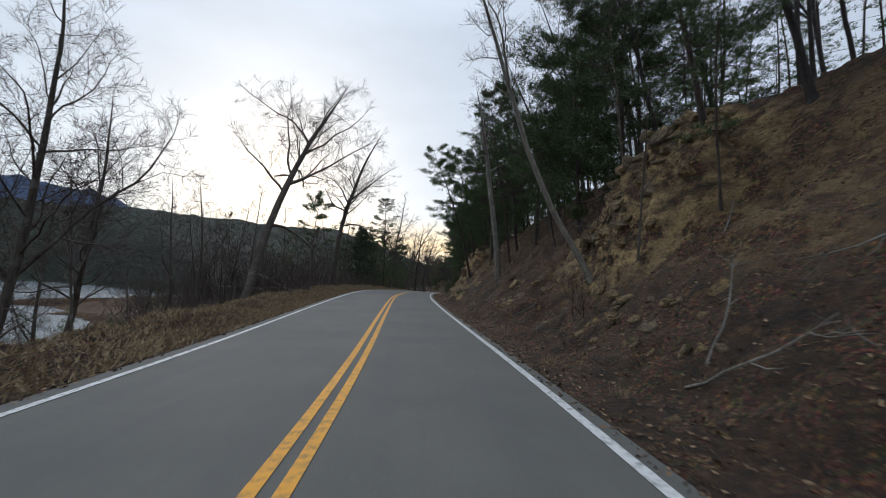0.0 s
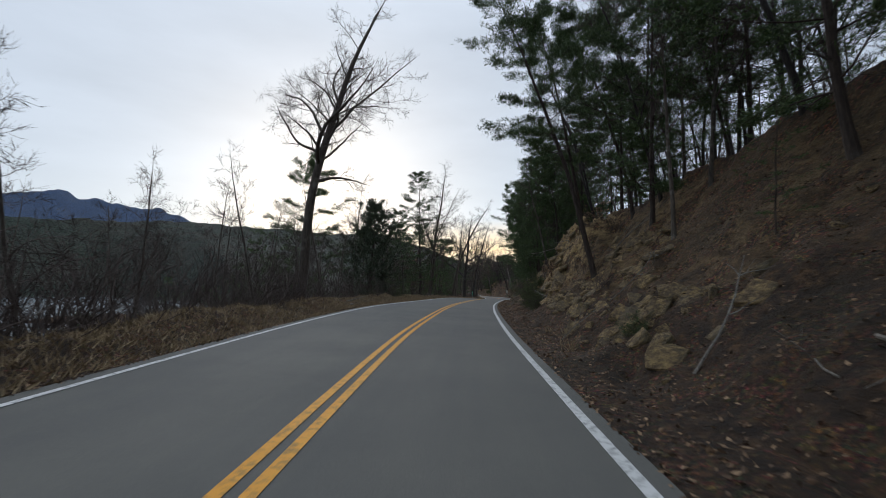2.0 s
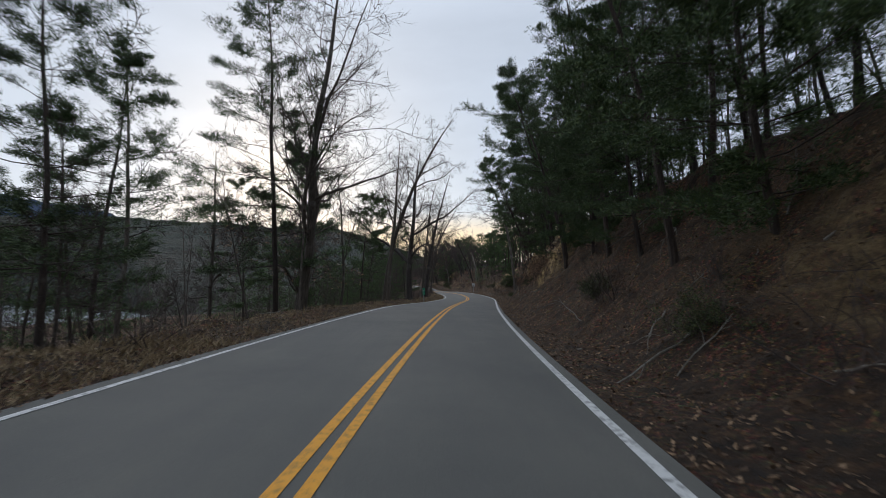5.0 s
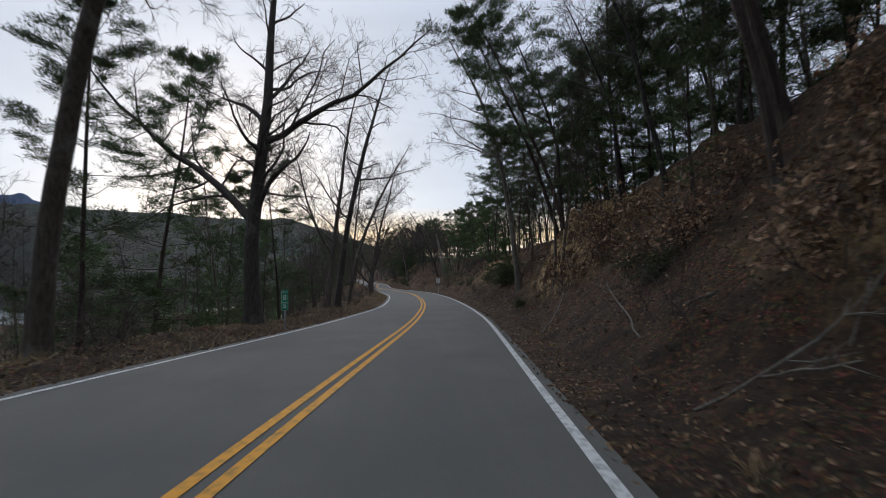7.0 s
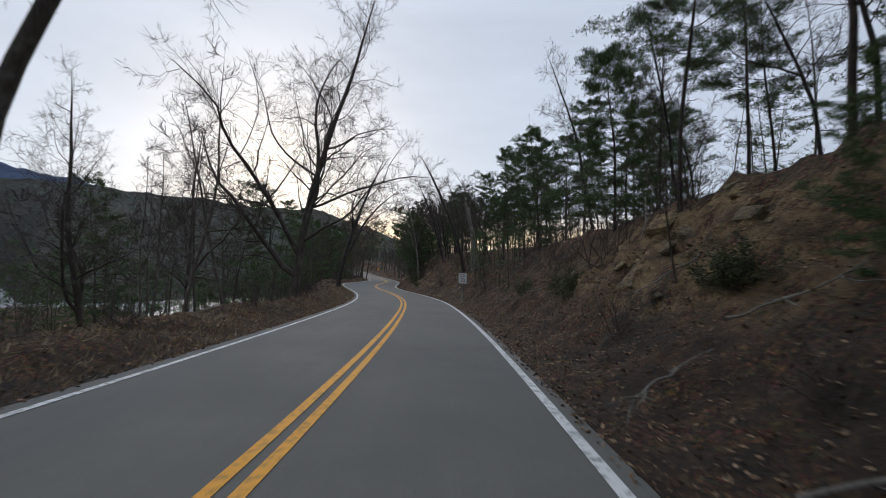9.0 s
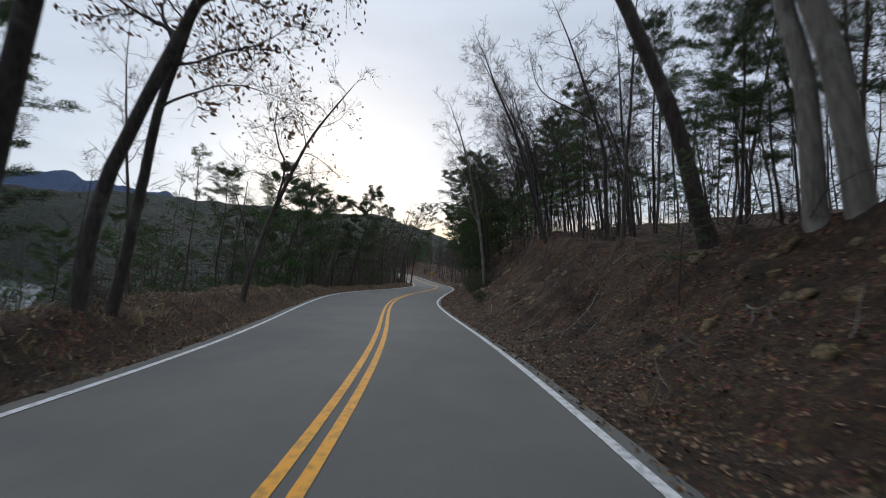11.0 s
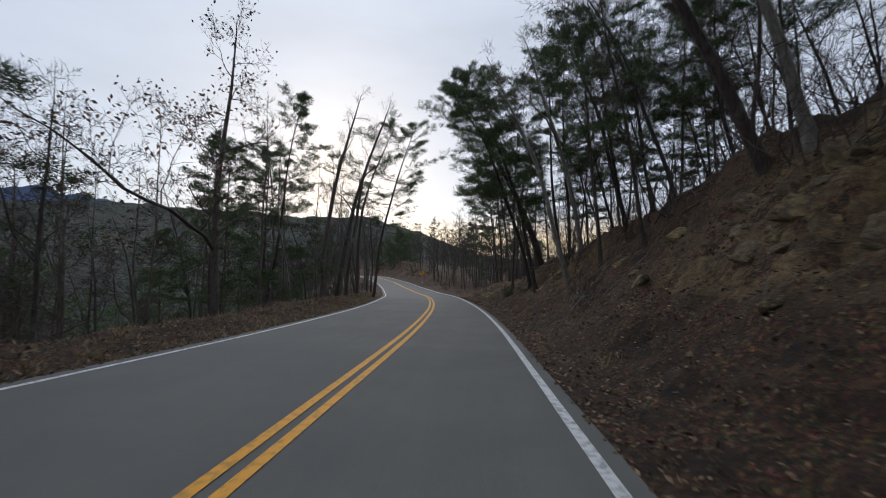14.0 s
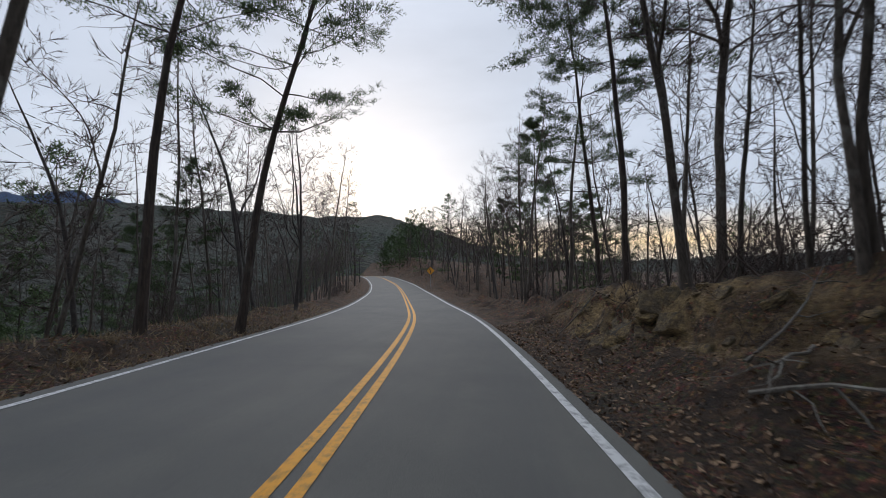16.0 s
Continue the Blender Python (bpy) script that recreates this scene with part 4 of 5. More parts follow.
# by the lake, y 13 to 282
stand([
    ("wide", 13.5, -11, 14, 4), ("pine", 71.6, -17.2, 18.9, 4), ("thin", 86.8, -12.8, 15.6, 3), ("bare", 92.6, -7.9, 19.4, 9), ("pine", 92.7, -9.2, 18.6, -2),
    ("oak", 108.6, -15.1, 18.4, 10), ("thin", 113.8, -15.7, 17.5, 5), ("pine", 122.7, -12.4, 14.8, 4), ("thin", 138.2, -6.2, 13.5, 6), ("thin", 159.1, -8.9, 12.4, -11),
    ("pine", 182.1, -12.2, 11, 6), ("pine", 216, -16.6, 16.1, 10), ("bare", 218.7, -14.9, 15.3, 7), ("pine", 227.7, -14.5, 15, 22), ("oak", 236.5, -7.4, 11.4, 3),
    ("pine", 248.6, -10.9, 14.7, 10), ("pine", 251.2, -12.3, 12.6, 7), ("thin", 282, -6.2, 12.3, 12),
])




def single(ob, y, d, label, group="roadside trees", turn=0):
    """A tree built for its own place."""
    p = spot(y, d)
    ob.matrix_basis = pose(p.x, p.y, p.z, 0, 0, turn)
    PLACED.append((y, d))
    tagged(ob, label, "tree", group)


LEANING = "leafless grey tree leaning from the lakeside verge"
single(bare_tree(501, 20, 0.27, first=0.42, leaders=1, lean=22, curve=14, gap=0.52, reach=0.38, limbs=[(0.3, -80, 78, 0.2), (0.46, -85, 75, 0.32), (0.5, 80, 25, 0.3), (0.6, -90, 62, 0.28), (0.66, 100, 15, 0.3)]), 26.0, -8.4, LEANING, turn=78)
single(bare_tree(502, 19.5, 0.3, first=0.46, leaders=2, spread=(24, 40), lean=5, curve=22, gap=0.52, reach=0.35, limbs=[(0.42, 0, 72, 0.16), (0.55, 180, 40, 0.32), (0.57, 0, 65, 0.34), (0.5, 200, 72, 0.2), (0.66, 160, 20, 0.24)]), 52.5, -8.7, LEANING)
single(bare_tree(503, 17, 0.36, BARK_DARK, first=0.26, leaders=1, lean=0, curve=10, gap=0.55, reach=0.38, limbs=[(0.27, 180, 38, 0.62), (0.29, 20, 30, 0.3), (0.46, 0, 66, 0.5), (0.5, 150, 35, 0.36), (0.56, 60, 40, 0.3)]), 120.0, -6.8, "large dark forked tree behind the mile marker")
single(bare_tree(504, 14.5, 0.17, first=0.45, leaders=2, lean=2, curve=6, gap=0.55, reach=0.33, limbs=[(0.47, 175, 62, 0.3), (0.6, 0, 30, 0.3)]), 108.0, -6.6, "leafless forked tree on the lakeside verge")
single(bare_tree(505, 19, 0.24, first=0.4, leaders=1, lean=2, curve=34, gap=0.55, reach=0.33, limbs=[(0.48, 185, 45, 0.2), (0.6, 0, 70, 0.28)]), 111.5, -7.7, LEANING)
single(bare_tree(506, 19, 0.23, BARK_DARK, first=0.42, leaders=1, lean=4, curve=16, gap=0.55, reach=0.25, limbs=[(0.5, 0, 72, 0.28), (0.36, 180, 60, 0.12)]), 133.5, -6.3, "tall dark trunk leaning beside the bend")
single(bare_tree(507, 17, 0.2, first=0.24, leaders=1, lean=2, curve=12, gap=0.55, reach=0.33, limbs=[(0.25, 185, 30, 0.6), (0.3, 170, 60, 0.3), (0.44, 200, 45, 0.3)]), 131.9, -6.6, "leafless forked tree on the lakeside verge")
single(bare_tree(508, 16.5, 0.2, first=0.4, leaders=1, lean=5, curve=22, gap=0.55, reach=0.33, limbs=[(0.45, 180, 50, 0.2), (0.55, 0, 60, 0.24)]), 143.5, -7.0, LEANING)
single(bare_tree(509, 17.5, 0.24, first=0.2, leaders=1, lean=6, curve=14, gap=0.55, reach=0.38, limbs=[(0.1, 185, 40, 0.5), (0.16, 200, 25, 0.6), (0.22, 10, 28, 0.7), (0.3, 0, 64, 0.42), (0.4, 175, 45, 0.4)]), 159.5, -5.8, "spreading many-stemmed leafless tree at the bend")
single(bare_tree(510, 12.5, 0.2, BARK_DARK, first=0.4, leaders=2, lean=8, curve=22, gap=0.55, reach=0.35), 176.8, -5.5, LEANING)
single(bare_tree(511, 11.5, 0.15, BARK_DARK, leaves=1500, first=0.42, leaders=1, lean=4, curve=52, gap=0.55, reach=0.38, limbs=[(0.62, 0, 78, 0.3), (0.5, 180, 40, 0.2)]), 178.9, -5.4, "leaning oak with brown leaves beside the road", "roadside trees")
single(bare_tree(512, 10, 0.12, BARK_DARK, leaves=900, first=0.45, leaders=1, lean=8, curve=26, gap=0.55, reach=0.38), 179.9, -5.5, "leaning oak with brown leaves beside the road", "roadside trees")
single(bare_tree(513, 9.5, 0.11, leaves=300, first=0.35, leaders=2, lean=10, curve=34, gap=0.52, reach=0.43), 187.6, -5.6, LEANING)
TIERED = "crooked pine with flat tiers of needles by the lake"
single(pine_tree(520, 12.0, 0.19, 0.34, 0.36, whorls=8, tufts=22, lean=12, curve=10), 224.5, -9.4, TIERED, "roadside pines")
single(pine_tree(534, 12.0, 0.17, 0.34, 0.34, whorls=8, tufts=22, lean=6, curve=10), 213.7, -12.8, TIERED, "roadside pines")
single(pine_tree(535, 11.5, 0.17, 0.4, 0.36, whorls=7, tufts=22, lean=-4, curve=14), 221.3, -12.3, TIERED, "roadside pines")
single(pine_tree(536, 10.8, 0.17, 0.42, 0.34, whorls=7, tufts=22, lean=0, curve=6), 222.3, -10.6, TIERED, "roadside pines")
single(pine_tree(537, 7.6, 0.13, 0.2, 0.42, whorls=7, tufts=20, lean=14, curve=8), 200.0, -8.6, TIERED, "roadside pines")
single(pine_tree(538, 7.0, 0.13, 0.16, 0.42, whorls=8, tufts=20, lean=2, curve=8), 203.5, -10.8, TIERED, "roadside pines")
single(pine_tree(521, 16.5, 0.2, 0.42, 0.3, whorls=10, tufts=16, lean=8, curve=16, stubs=4), 261.5, -5.3, "tall leaning pine with tiered limbs beside the road", "roadside pines")
single(pine_tree(522, 15.0, 0.2, 0.52, 0.28, whorls=7, tufts=14, lean=4, curve=26, stubs=3), 258.4, -6.4, "tall leaning pine with tiered limbs beside the road", "roadside pines")
single(bare_tree(523, 14, 0.15, first=0.45, leaders=2, lean=5, curve=16, gap=0.55, reach=0.30), 254.5, -6.6, LEANING)
single(bare_tree(524, 15, 0.17, first=0.5, leaders=1, lean=7, curve=16, gap=0.55, reach=0.30), 252.2, -6.9, LEANING)
single(bare_tree(525, 15, 0.17, first=0.5, leaders=2, lean=2, curve=8, gap=0.55, reach=0.28), 251.4, -7.6, "tall leafless tree with a long bare trunk")
single(bare_tree(526, 13, 0.2, BARK_PALE, first=0.55, leaders=2, lean=-3, curve=-6, gap=0.555, reach=0.25), 29.6, 6.8, "straight pale trunk standing on the bank")
single(bare_tree(527, 19, 0.21, BARK_PALE, first=0.42, leaders=1, lean=-7, curve=-14, gap=0.55, reach=0.38, limbs=[(0.5, 180, 70, 0.3), (0.58, 190, 60, 0.26)]), 131.6, 6.7, "large smooth pale-barked tree at the foot of the bank")
single(bare_tree(528, 14, 0.125, BARK_PALE, first=0.35, leaders=2, lean=2, curve=-24, gap=0.52, reach=0.38, limbs=[(0.38, 180, 60, 0.28)]), 203.0, 6.0, "pale-barked tree leaning over the rocky bank")
single(bare_tree(529, 13, 0.19, BARK_PINE, first=0.6, leaders=1, lean=-14, curve=-24, gap=0.55, reach=0.30), 181.1, 7.1, "bare trunk leaning out over the road")
single(pine_tree(530, 13.5, 0.34, 0.5, 0.26, whorls=8, tufts=14, lean=-12, curve=-24), 250.5, 7.3, "stout pine leaning out over the road", "roadside pines")
single(bare_tree(531, 12, 0.12, BARK_PALE, first=0.5, leaders=2, lean=-10, curve=-14, gap=0.55, reach=0.30), 242.0, 6.6, "pale trunk leaning out from the bank")
single(bare_tree(532, 12, 0.13, BARK_PALE, first=0.5, leaders=2, lean=-6, curve=-12, gap=0.55, reach=0.30), 242.8, 7.5, "pale trunk leaning out from the bank")
single(pine_tree(533, 13, 0.22, 0.45, 0.28, whorls=8, tufts=14, lean=-20, curve=-14), 231.0, 8.4, "stout pine leaning out over the road", "roadside pines")

jun = juniper(7, 10.0, 9.5)
tagged(jun, "dense dark juniper standing beside the road", "tree")
jp = spot(66.5, -8.6)
jun.matrix_basis = pose(jp.x, jp.y, jp.z, 0, 4, 0)
PLACED.append((66.5, -8.6))


def free(y, d, gap):
    return all((y - a) ** 2 + (d - b) ** 2 > gap * gap for a, b in PLACED)


def scatter(n, y0, y1, d0, d1, which, gap, h0, h1, power=1.0, lean=3):
    made = tries = 0
    while made < n and tries < n * 40:
        tries += 1
        y, d = random.uniform(y0, y1), d0 + (d1 - d0) * random.random() ** power
        if d < 0:
            d = min(d, float(LEFT(y)) - 1.6)
        if free(y, d, gap):
            plant(random.choice(sum((TREES[w] for w in which), [])), y, d, random.uniform(h0, h1), None, (random.uniform(-lean, lean), random.uniform(-lean, lean)))
            made += 1


random.seed(5)
# woods above the cut
scatter(9, -8, 20, 10, 16, ["pine", "bushpine", "slope"], 1.8, 9, 14)
scatter(12, 193, 212, 9.2, 14, ["pine", "slope"], 1.8, 8, 12)
scatter(28, 3, 128, 8.6, 15, ["pine", "highpine", "slopepine"], 2.4, 9, 15)
scatter(12, 20, 82, 8.4, 13, ["pine", "bushpine"], 1.8, 7, 12)
scatter(9, 104, 124, 9, 15, ["pine", "bushpine"], 1.8, 9, 14)
scatter(9, 116, 133, 8.8, 14, ["slope", "slope", "pine"], 1.8, 9, 14)
scatter(3, 207, 224, 9, 14, ["pine", "slopepine"], 1.8, 8, 11)
scatter(46, 3, 128, 9.5, 20, ["slope"], 1.9, 9, 15)
scatter(26, 134, 200, 8.8, 17, ["highpine", "highpine", "pine"], 2.3, 7, 12)
scatter(14, 134, 200, 9, 18, ["slope"], 2.2, 8, 12)
scatter(12, 200, 250, 9.0, 15, ["highpine", "slopepine"], 2.2, 8, 13)
scatter(30, 200, 250, 9.0, 19, ["slope"], 1.8, 8, 13)
scatter(26, 5, 244, 7.5, 13, ["thin"], 1.4, 6, 12, 1.0, 7)
scatter(8, 240, 264, 8, 16, ["thin"], 1.8, 8, 12, 1.0, 4)
# beyond the end of the cut
scatter(14, 266, 330, 5.5, 20, ["thin", "bare"], 2.0, 8, 13)
scatter(8, 288, 330, 6, 24, ["pine"], 3.0, 7, 12)
scatter(22, 238, 300, 5.6, 13, ["thin"], 1.3, 8, 13, 1.0, 6)
scatter(9, 362, 402, 4.6, 14, ["bushpine"], 2.5, 7, 11)
# lake side
scatter(12, 78, 190, -18, -7, ["pine"], 3.4, 8, 14, 1.0, 5)
scatter(12, 190, 275, -19, -8.5, ["pine"], 3.0, 7, 11, 1.0, 5)
scatter(16, 4, 120, -24, -9, ["bare"], 4.0, 10, 15, 1.0, 5)
scatter(7, 140, 270, -20, -9.5, ["bare"], 4.0, 11, 15, 1.0, 5)
scatter(34, 28, 54, -15, -8.2, ["thin"], 1.1, 4, 9, 1.0, 12)
scatter(8, 3, 24, -16, -9, ["thin"], 1.3, 4, 9, 1.0, 12)
scatter(64, 2, 300, -16, -6.8, ["thin"], 1.5, 3.5, 9, 1.0, 9)


class Woods:
    """Countless trees further back, joined by material into one mesh."""

    def __init__(self, name, label):
        self.name, self.label, self.v, self.f, self.m, self.mats, self.n = name, label, [], [], [], [], 0

    def add(self, proto, y, d, height, lean=5):
        p = spot(y, d)
        k = height / proto["h"]
        m = np.array(pose(p.x, p.y, p.z, random.uniform(-lean, lean), random.uniform(-lean, lean), random.uniform(-50, 50) if proto.get("leans") else random.uniform(0, 360)))
        for c in proto.children:
            me = c.data
            co = np.empty(len(me.vertices) * 3)
            me.vertices.foreach_get("co", co)
            co = co.reshape(-1, 3) * k
            self.v.append(co @ m[:3, :3].T + m[:3, 3])
            if me.materials[0] not in self.mats:
                self.mats.append(me.materials[0])
            slot = self.mats.index(me.materials[0])
            self.f += [tuple(self.n + i for i in q.vertices) for q in me.polygons]
            self.m += [slot] * len(me.polygons)
            self.n += len(co)

    def link(self):
        ob = link_mesh(self.name, np.concatenate(self.v), self.f, self.mats[0])
        for mt in self.mats[1:]:
            ob.data.materials.append(mt)
        ob.data.polygons.foreach_set("material_index", self.m)
        return tagged(ob, self.label, "woods", kind="stuff")


def fill(woods, n, y0, y1, d0, d1, which, gap, h0, h1):
    made = tries = 0
    while made < n and tries < n * 30:
        tries += 1
        y, d = random.uniform(y0, y1), random.uniform(d0, d1)
        if free(y, d, gap):
            PLACED.append((y, d))
            woods.add(random.choice(sum((TREES[w] for w in which), [])), y, d, random.uniform(h0, h1))
            made += 1


hill_woods = Woods("hillside_woods", "dense leafless and pine woods on the hillside")
fill(hill_woods, 34, 0, 135, 13, 30, ["farpine"], 2.0, 9, 16)
fill(hill_woods, 52, 0, 130, 13, 30, ["farbare"], 1.8, 9, 14)
fill(hill_woods, 22, 198, 250, 13, 30, ["farbare"], 1.8, 8, 12)
fill(hill_woods, 16, 135, 200, 18, 32, ["farpine"], 2.2, 8, 13)
fill(hill_woods, 12, 200, 246, 12, 32, ["farpine"], 2.0, 8, 13)
fill(hill_woods, 30, 2, 124, 7.6, 13, ["farpine"], 1.5, 2.5, 6)
fill(hill_woods, 12, 196, 244, 8.0, 13, ["farpine"], 1.4, 2, 4)
fill(hill_woods, 14, 160, 182, 5.5, 9, ["farpine"], 1.4, 2, 4)
fill(hill_woods, 190, 0, 262, 11, 40, ["farthin"], 1.1, 8, 13)
fill(hill_woods, 60, 236, 300, 9, 34, ["farthin"], 1.6, 7, 12)
fill(hill_woods, 120, 262, 430, 5.5, 44, ["farthin"], 1.6, 8, 14)
fill(hill_woods, 36, 285, 430, 5.5, 36, ["farpine"], 2.4, 6, 13)
fill(hill_woods, 24, 270, 340, 6, 22, ["farbare"], 1.8, 8, 12)
hill_woods.link()
shore_woods = Woods("lakeside_woods", "dense pine and leafless woods falling to the lake")
fill(shore_woods, 14, 100, 160, -22, -9.5, ["farpine"], 1.5, 4, 8)
fill(shore_woods, 60, 166, 196, -56, -17, ["farpine"], 1.6, 5, 8)
fill(shore_woods, 60, 80, 196, -80, -20, ["farpine"], 2.0, 5, 10)
fill(shore_woods, 60, 80, 196, -80, -18, ["farthin"], 1.8, 6, 11)
fill(shore_woods, 34, 66, 185, -44, -12, ["farpine"], 2.0, 9, 15)
fill(shore_woods, 46, 190, 242, -34, -10.5, ["farpine"], 1.8, 5, 9)
fill(shore_woods, 22, 232, 300, -44, -17, ["farpine"], 1.9, 9, 16)
fill(shore_woods, 60, 234, 310, -16, -6.8, ["farthin"], 1.3, 8, 13)
fill(shore_woods, 130, 60, 320, -44, -9, ["farthin"], 1.5, 8, 15)
fill(shore_woods, 50, -5, 66, -40, -11, ["farthin"], 1.8, 6, 12)
fill(shore_woods, 30, 262, 330, -20, -6, ["farbare"], 1.8, 8, 12)
fill(shore_woods, 16, 196, 250, -18, -8, ["farbare"], 1.8, 7, 11)
fill(shore_woods, 130, 290, 460, -60, -5.8, ["farthin"], 1.6, 9, 15)
fill(shore_woods, 50, 290, 460, -60, -6.5, ["farpine"], 2.4, 8, 14)
shore_woods.link()
for obs in TREES.values():
    for ob in obs:
        for o in (*ob.children_recursive, ob):
            bpy.data.objects.remove(o)

# ------------------------------------------------------------------ undergrowth, rocks, litter
random.seed(21)
SHRUBS = {
    "green": [shrub(400 + i, s, GREEN, "evergreen_shrub", 22, 3400, 0.026) for i, s in enumerate((1.3, 1.0))],
    "oak": [shrub(410 + i, s, OAKLEAF, "oak_sapling", 12, 420, 0.055) for i, s in enumerate((2.0, 1.5))],
    "bare": [shrub(420 + i, s, TWIG, "bare_shrub", 14, 0) for i, s in enumerate((1.8, 1.3, 2.3))],
    "grass": [shrub(430, 0.7, GRASS, "grass_tuft", 22, 0, subs=2)],
}
for w, lab in (("green", "low evergreen bush on the bank"), ("oak", "sapling with withered brown leaves on the bank"), ("bare", "leafless brown brush along the verge")):
    for ob in SHRUBS[w]:
        tagged(ob, lab, "shrub", w + " shrubs")
        ob["h"] = 1.0
for ob in SHRUBS["grass"]:
    tagged(ob, "tuft of dry straw-coloured grass", "grass", "grass tufts")
    ob["h"] = 1.0
    for c in ob.children:
        c.data.materials.clear()
        c.data.materials.append(GRASS)


def bushes(which, n, y0, y1, d0, d1, s0, s1):
    for _ in range(n):
        y, d = random.uniform(y0, y1), random.uniform(d0, d1)
        if d < 0:
            d += float(LEFT(y)) + 4.3
        plant(random.choice(SHRUBS[which]), y, d, None, None, (random.uniform(-8, 8), random.uniform(-8, 8)), 0.02, random.uniform(s0, s1))


for y, d, s in [(51, 4.9, 0.8), (54, 5.2, 1.1), (55.5, 5.6, 0.9), (57, 5.2, 1.3), (58.5, 5.9, 1.1), (60, 5.3, 0.9), (36, 5.0, 0.6), (110, 6.1, 0.9), (112, 6.5, 0.8), (124, 5.2, 0.7), (136, 6.4, 1.6), (137, 6.9, 1.3),
                (143, 6.3, 0.9), (150, 5.6, 0.9), (155, 5.4, 0.8), (203, 5.5, 1.2), (205, 6.1, 1.5), (207, 5.6, 1.2), (209, 6.2, 1.0), (196, 4.9, 0.8), (221, 5.3, 0.6), (250, 5.0, 0.6), (76, 5.2, 0.8), (84, 5.6, 0.9), (64, -7.2, 0.9), (69, -7.0, 1.0), (73, -7.4, 1.0)]:
    plant(random.choice(SHRUBS["green"]), y, d, None, None, (0, 0), 0.03, s)
bushes("oak", 9, 104.5, 111, 6.0, 8.8, 0.8, 1.3)
bushes("oak", 5, 115.5, 121.5, 6.0, 9.0, 0.8, 1.3)
bushes("oak", 5, 22, 100, 5.5, 9.5, 0.6, 1.0)
bushes("bare", 75, 2, 262, 4.6, 9.0, 0.4, 1.1)
bushes("bare", 50, 2, 110, -9.5, -6.3, 0.6, 1.3)
bushes("bare", 46, 26, 62, -13, -7.6, 1.4, 2.8)
bushes("bare", 60, 110, 320, -9.0, -6.3, 0.5, 1.1)
bushes("bare", 25, 262, 340, 4.8, 12, 0.6, 1.3)
bushes("bare", 45, 222, 266, 6.8, 12, 0.9, 1.9)
bushes("bare", 25, 150, 215, 6.8, 11, 0.7, 1.5)
bushes("grass", 110, 2, 270, -6.6, -5.0, 0.3, 0.6)
bushes("grass", 24, 2, 270, 3.6, 4.6, 0.3, 0.55)
for obs in SHRUBS.values():
    for ob in obs:
        for o in (*ob.children_recursive, ob):
            bpy.data.objects.remove(o)


def boulder(seed):
    """An angular, cracked block of rock."""
    rng = random.Random(seed)
    bm = bmesh.new()
    for i in range(8):
        bm.verts.new([(1 if i >> a & 1 else -1) * (0.85, 0.65, 0.5)[a] * rng.uniform(0.55, 1.0) for a in range(3)])
    for _ in range(5):
        v = Vector((rng.gauss(0, 1), rng.gauss(0, 1), rng.gauss(0, 1))).normalized()
        bm.verts.new((v.x * 0.95, v.y * 0.8, v.z * 0.6))
    bmesh.ops.convex_hull(bm, input=bm.verts[:])
    bmesh.ops.bevel(bm, geom=bm.edges[:], offset=0.012, segments=1, affect="EDGES")
    me = bpy.data.meshes.new("rock")
    bm.to_mesh(me)
    bm.free()
    me.materials.append(ROCK)
    return me


BOULDERS = [boulder(40 + i) for i in range(7)]


def rock(y, d, s):
    p = spot(y, d)
    z = float(ground_z(np.array([y]), np.array([d]))[0][0])
    ob = new("rock", random.choice(BOULDERS))
    ob.matrix_basis = pose(p.x, p.y, z - s * 0.1, random.uniform(-25, 25), random.uniform(-25, 25), random.uniform(0, 360)) @ Matrix.Diagonal((s, s * random.uniform(0.7, 1.1), s * random.uniform(0.6, 1.0), 1))
    tagged(ob, "angular brown rock lodged in the bank", "rock", "rocks on the bank")


def outcrop(y0, d0, half, rise, n, big, strike=0.0):
    """A broken rock face: blocks bedded into the bank, all tilted much alike."""
    p = spot(y0, d0)
    thing = new("rock_outcrop")
    thing.matrix_basis = pose(p.x, p.y, p.z)
    tagged(thing, "jagged tan rock outcrop breaking out of the bank", "rock", "rock outcrops")
    for _ in range(n):
        y, d = random.gauss(y0, half * 0.5), d0 + random.uniform(-0.5, 0.5) * rise
        s = big * random.uniform(0.25, 1.0) ** 1.4
        z = float(ground_z(np.array([y]), np.array([d]))[0][0])
        ob = new("rock", random.choice(BOULDERS))
        ob.parent = thing
        at = Vector((float(XC(y)) + d, y, z + s * random.uniform(-0.3, 0.12))) - p
        ob.matrix_basis = pose(*at, random.gauss(12, 12), random.gauss(-38, 14), strike + random.gauss(0, 22)) @ Matrix.Diagonal((s, s * random.uniform(0.8, 1.4), s * random.uniform(0.4, 0.8), 1))


random.seed(33)
for y0, d0, half, rise, n, big, strike in [
    (14.5, 8.8, 2.6, 3.4, 170, 0.5, 10), (9.5, 5.6, 4, 1.6, 40, 0.3, 0), (19, 5.6, 4, 1.4, 20, 0.35, 0), (37, 5.6, 3.5, 2.2, 90, 0.4, 20), (45, 6.8, 4, 3.8, 170, 0.4, 10),
    (55, 7.8, 3.2, 3.6, 110, 0.65, 15), (62, 5.6, 4, 1.6, 26, 0.4, 0), (71, 7.8, 4, 2.8, 70, 0.55, 10), (103, 8.2, 2.6, 3.2, 36, 0.42, 0), (124, 7.4, 3.2, 2.6, 16, 0.35, 0),
]:
    outcrop(y0, d0, half, rise, n, big, strike)
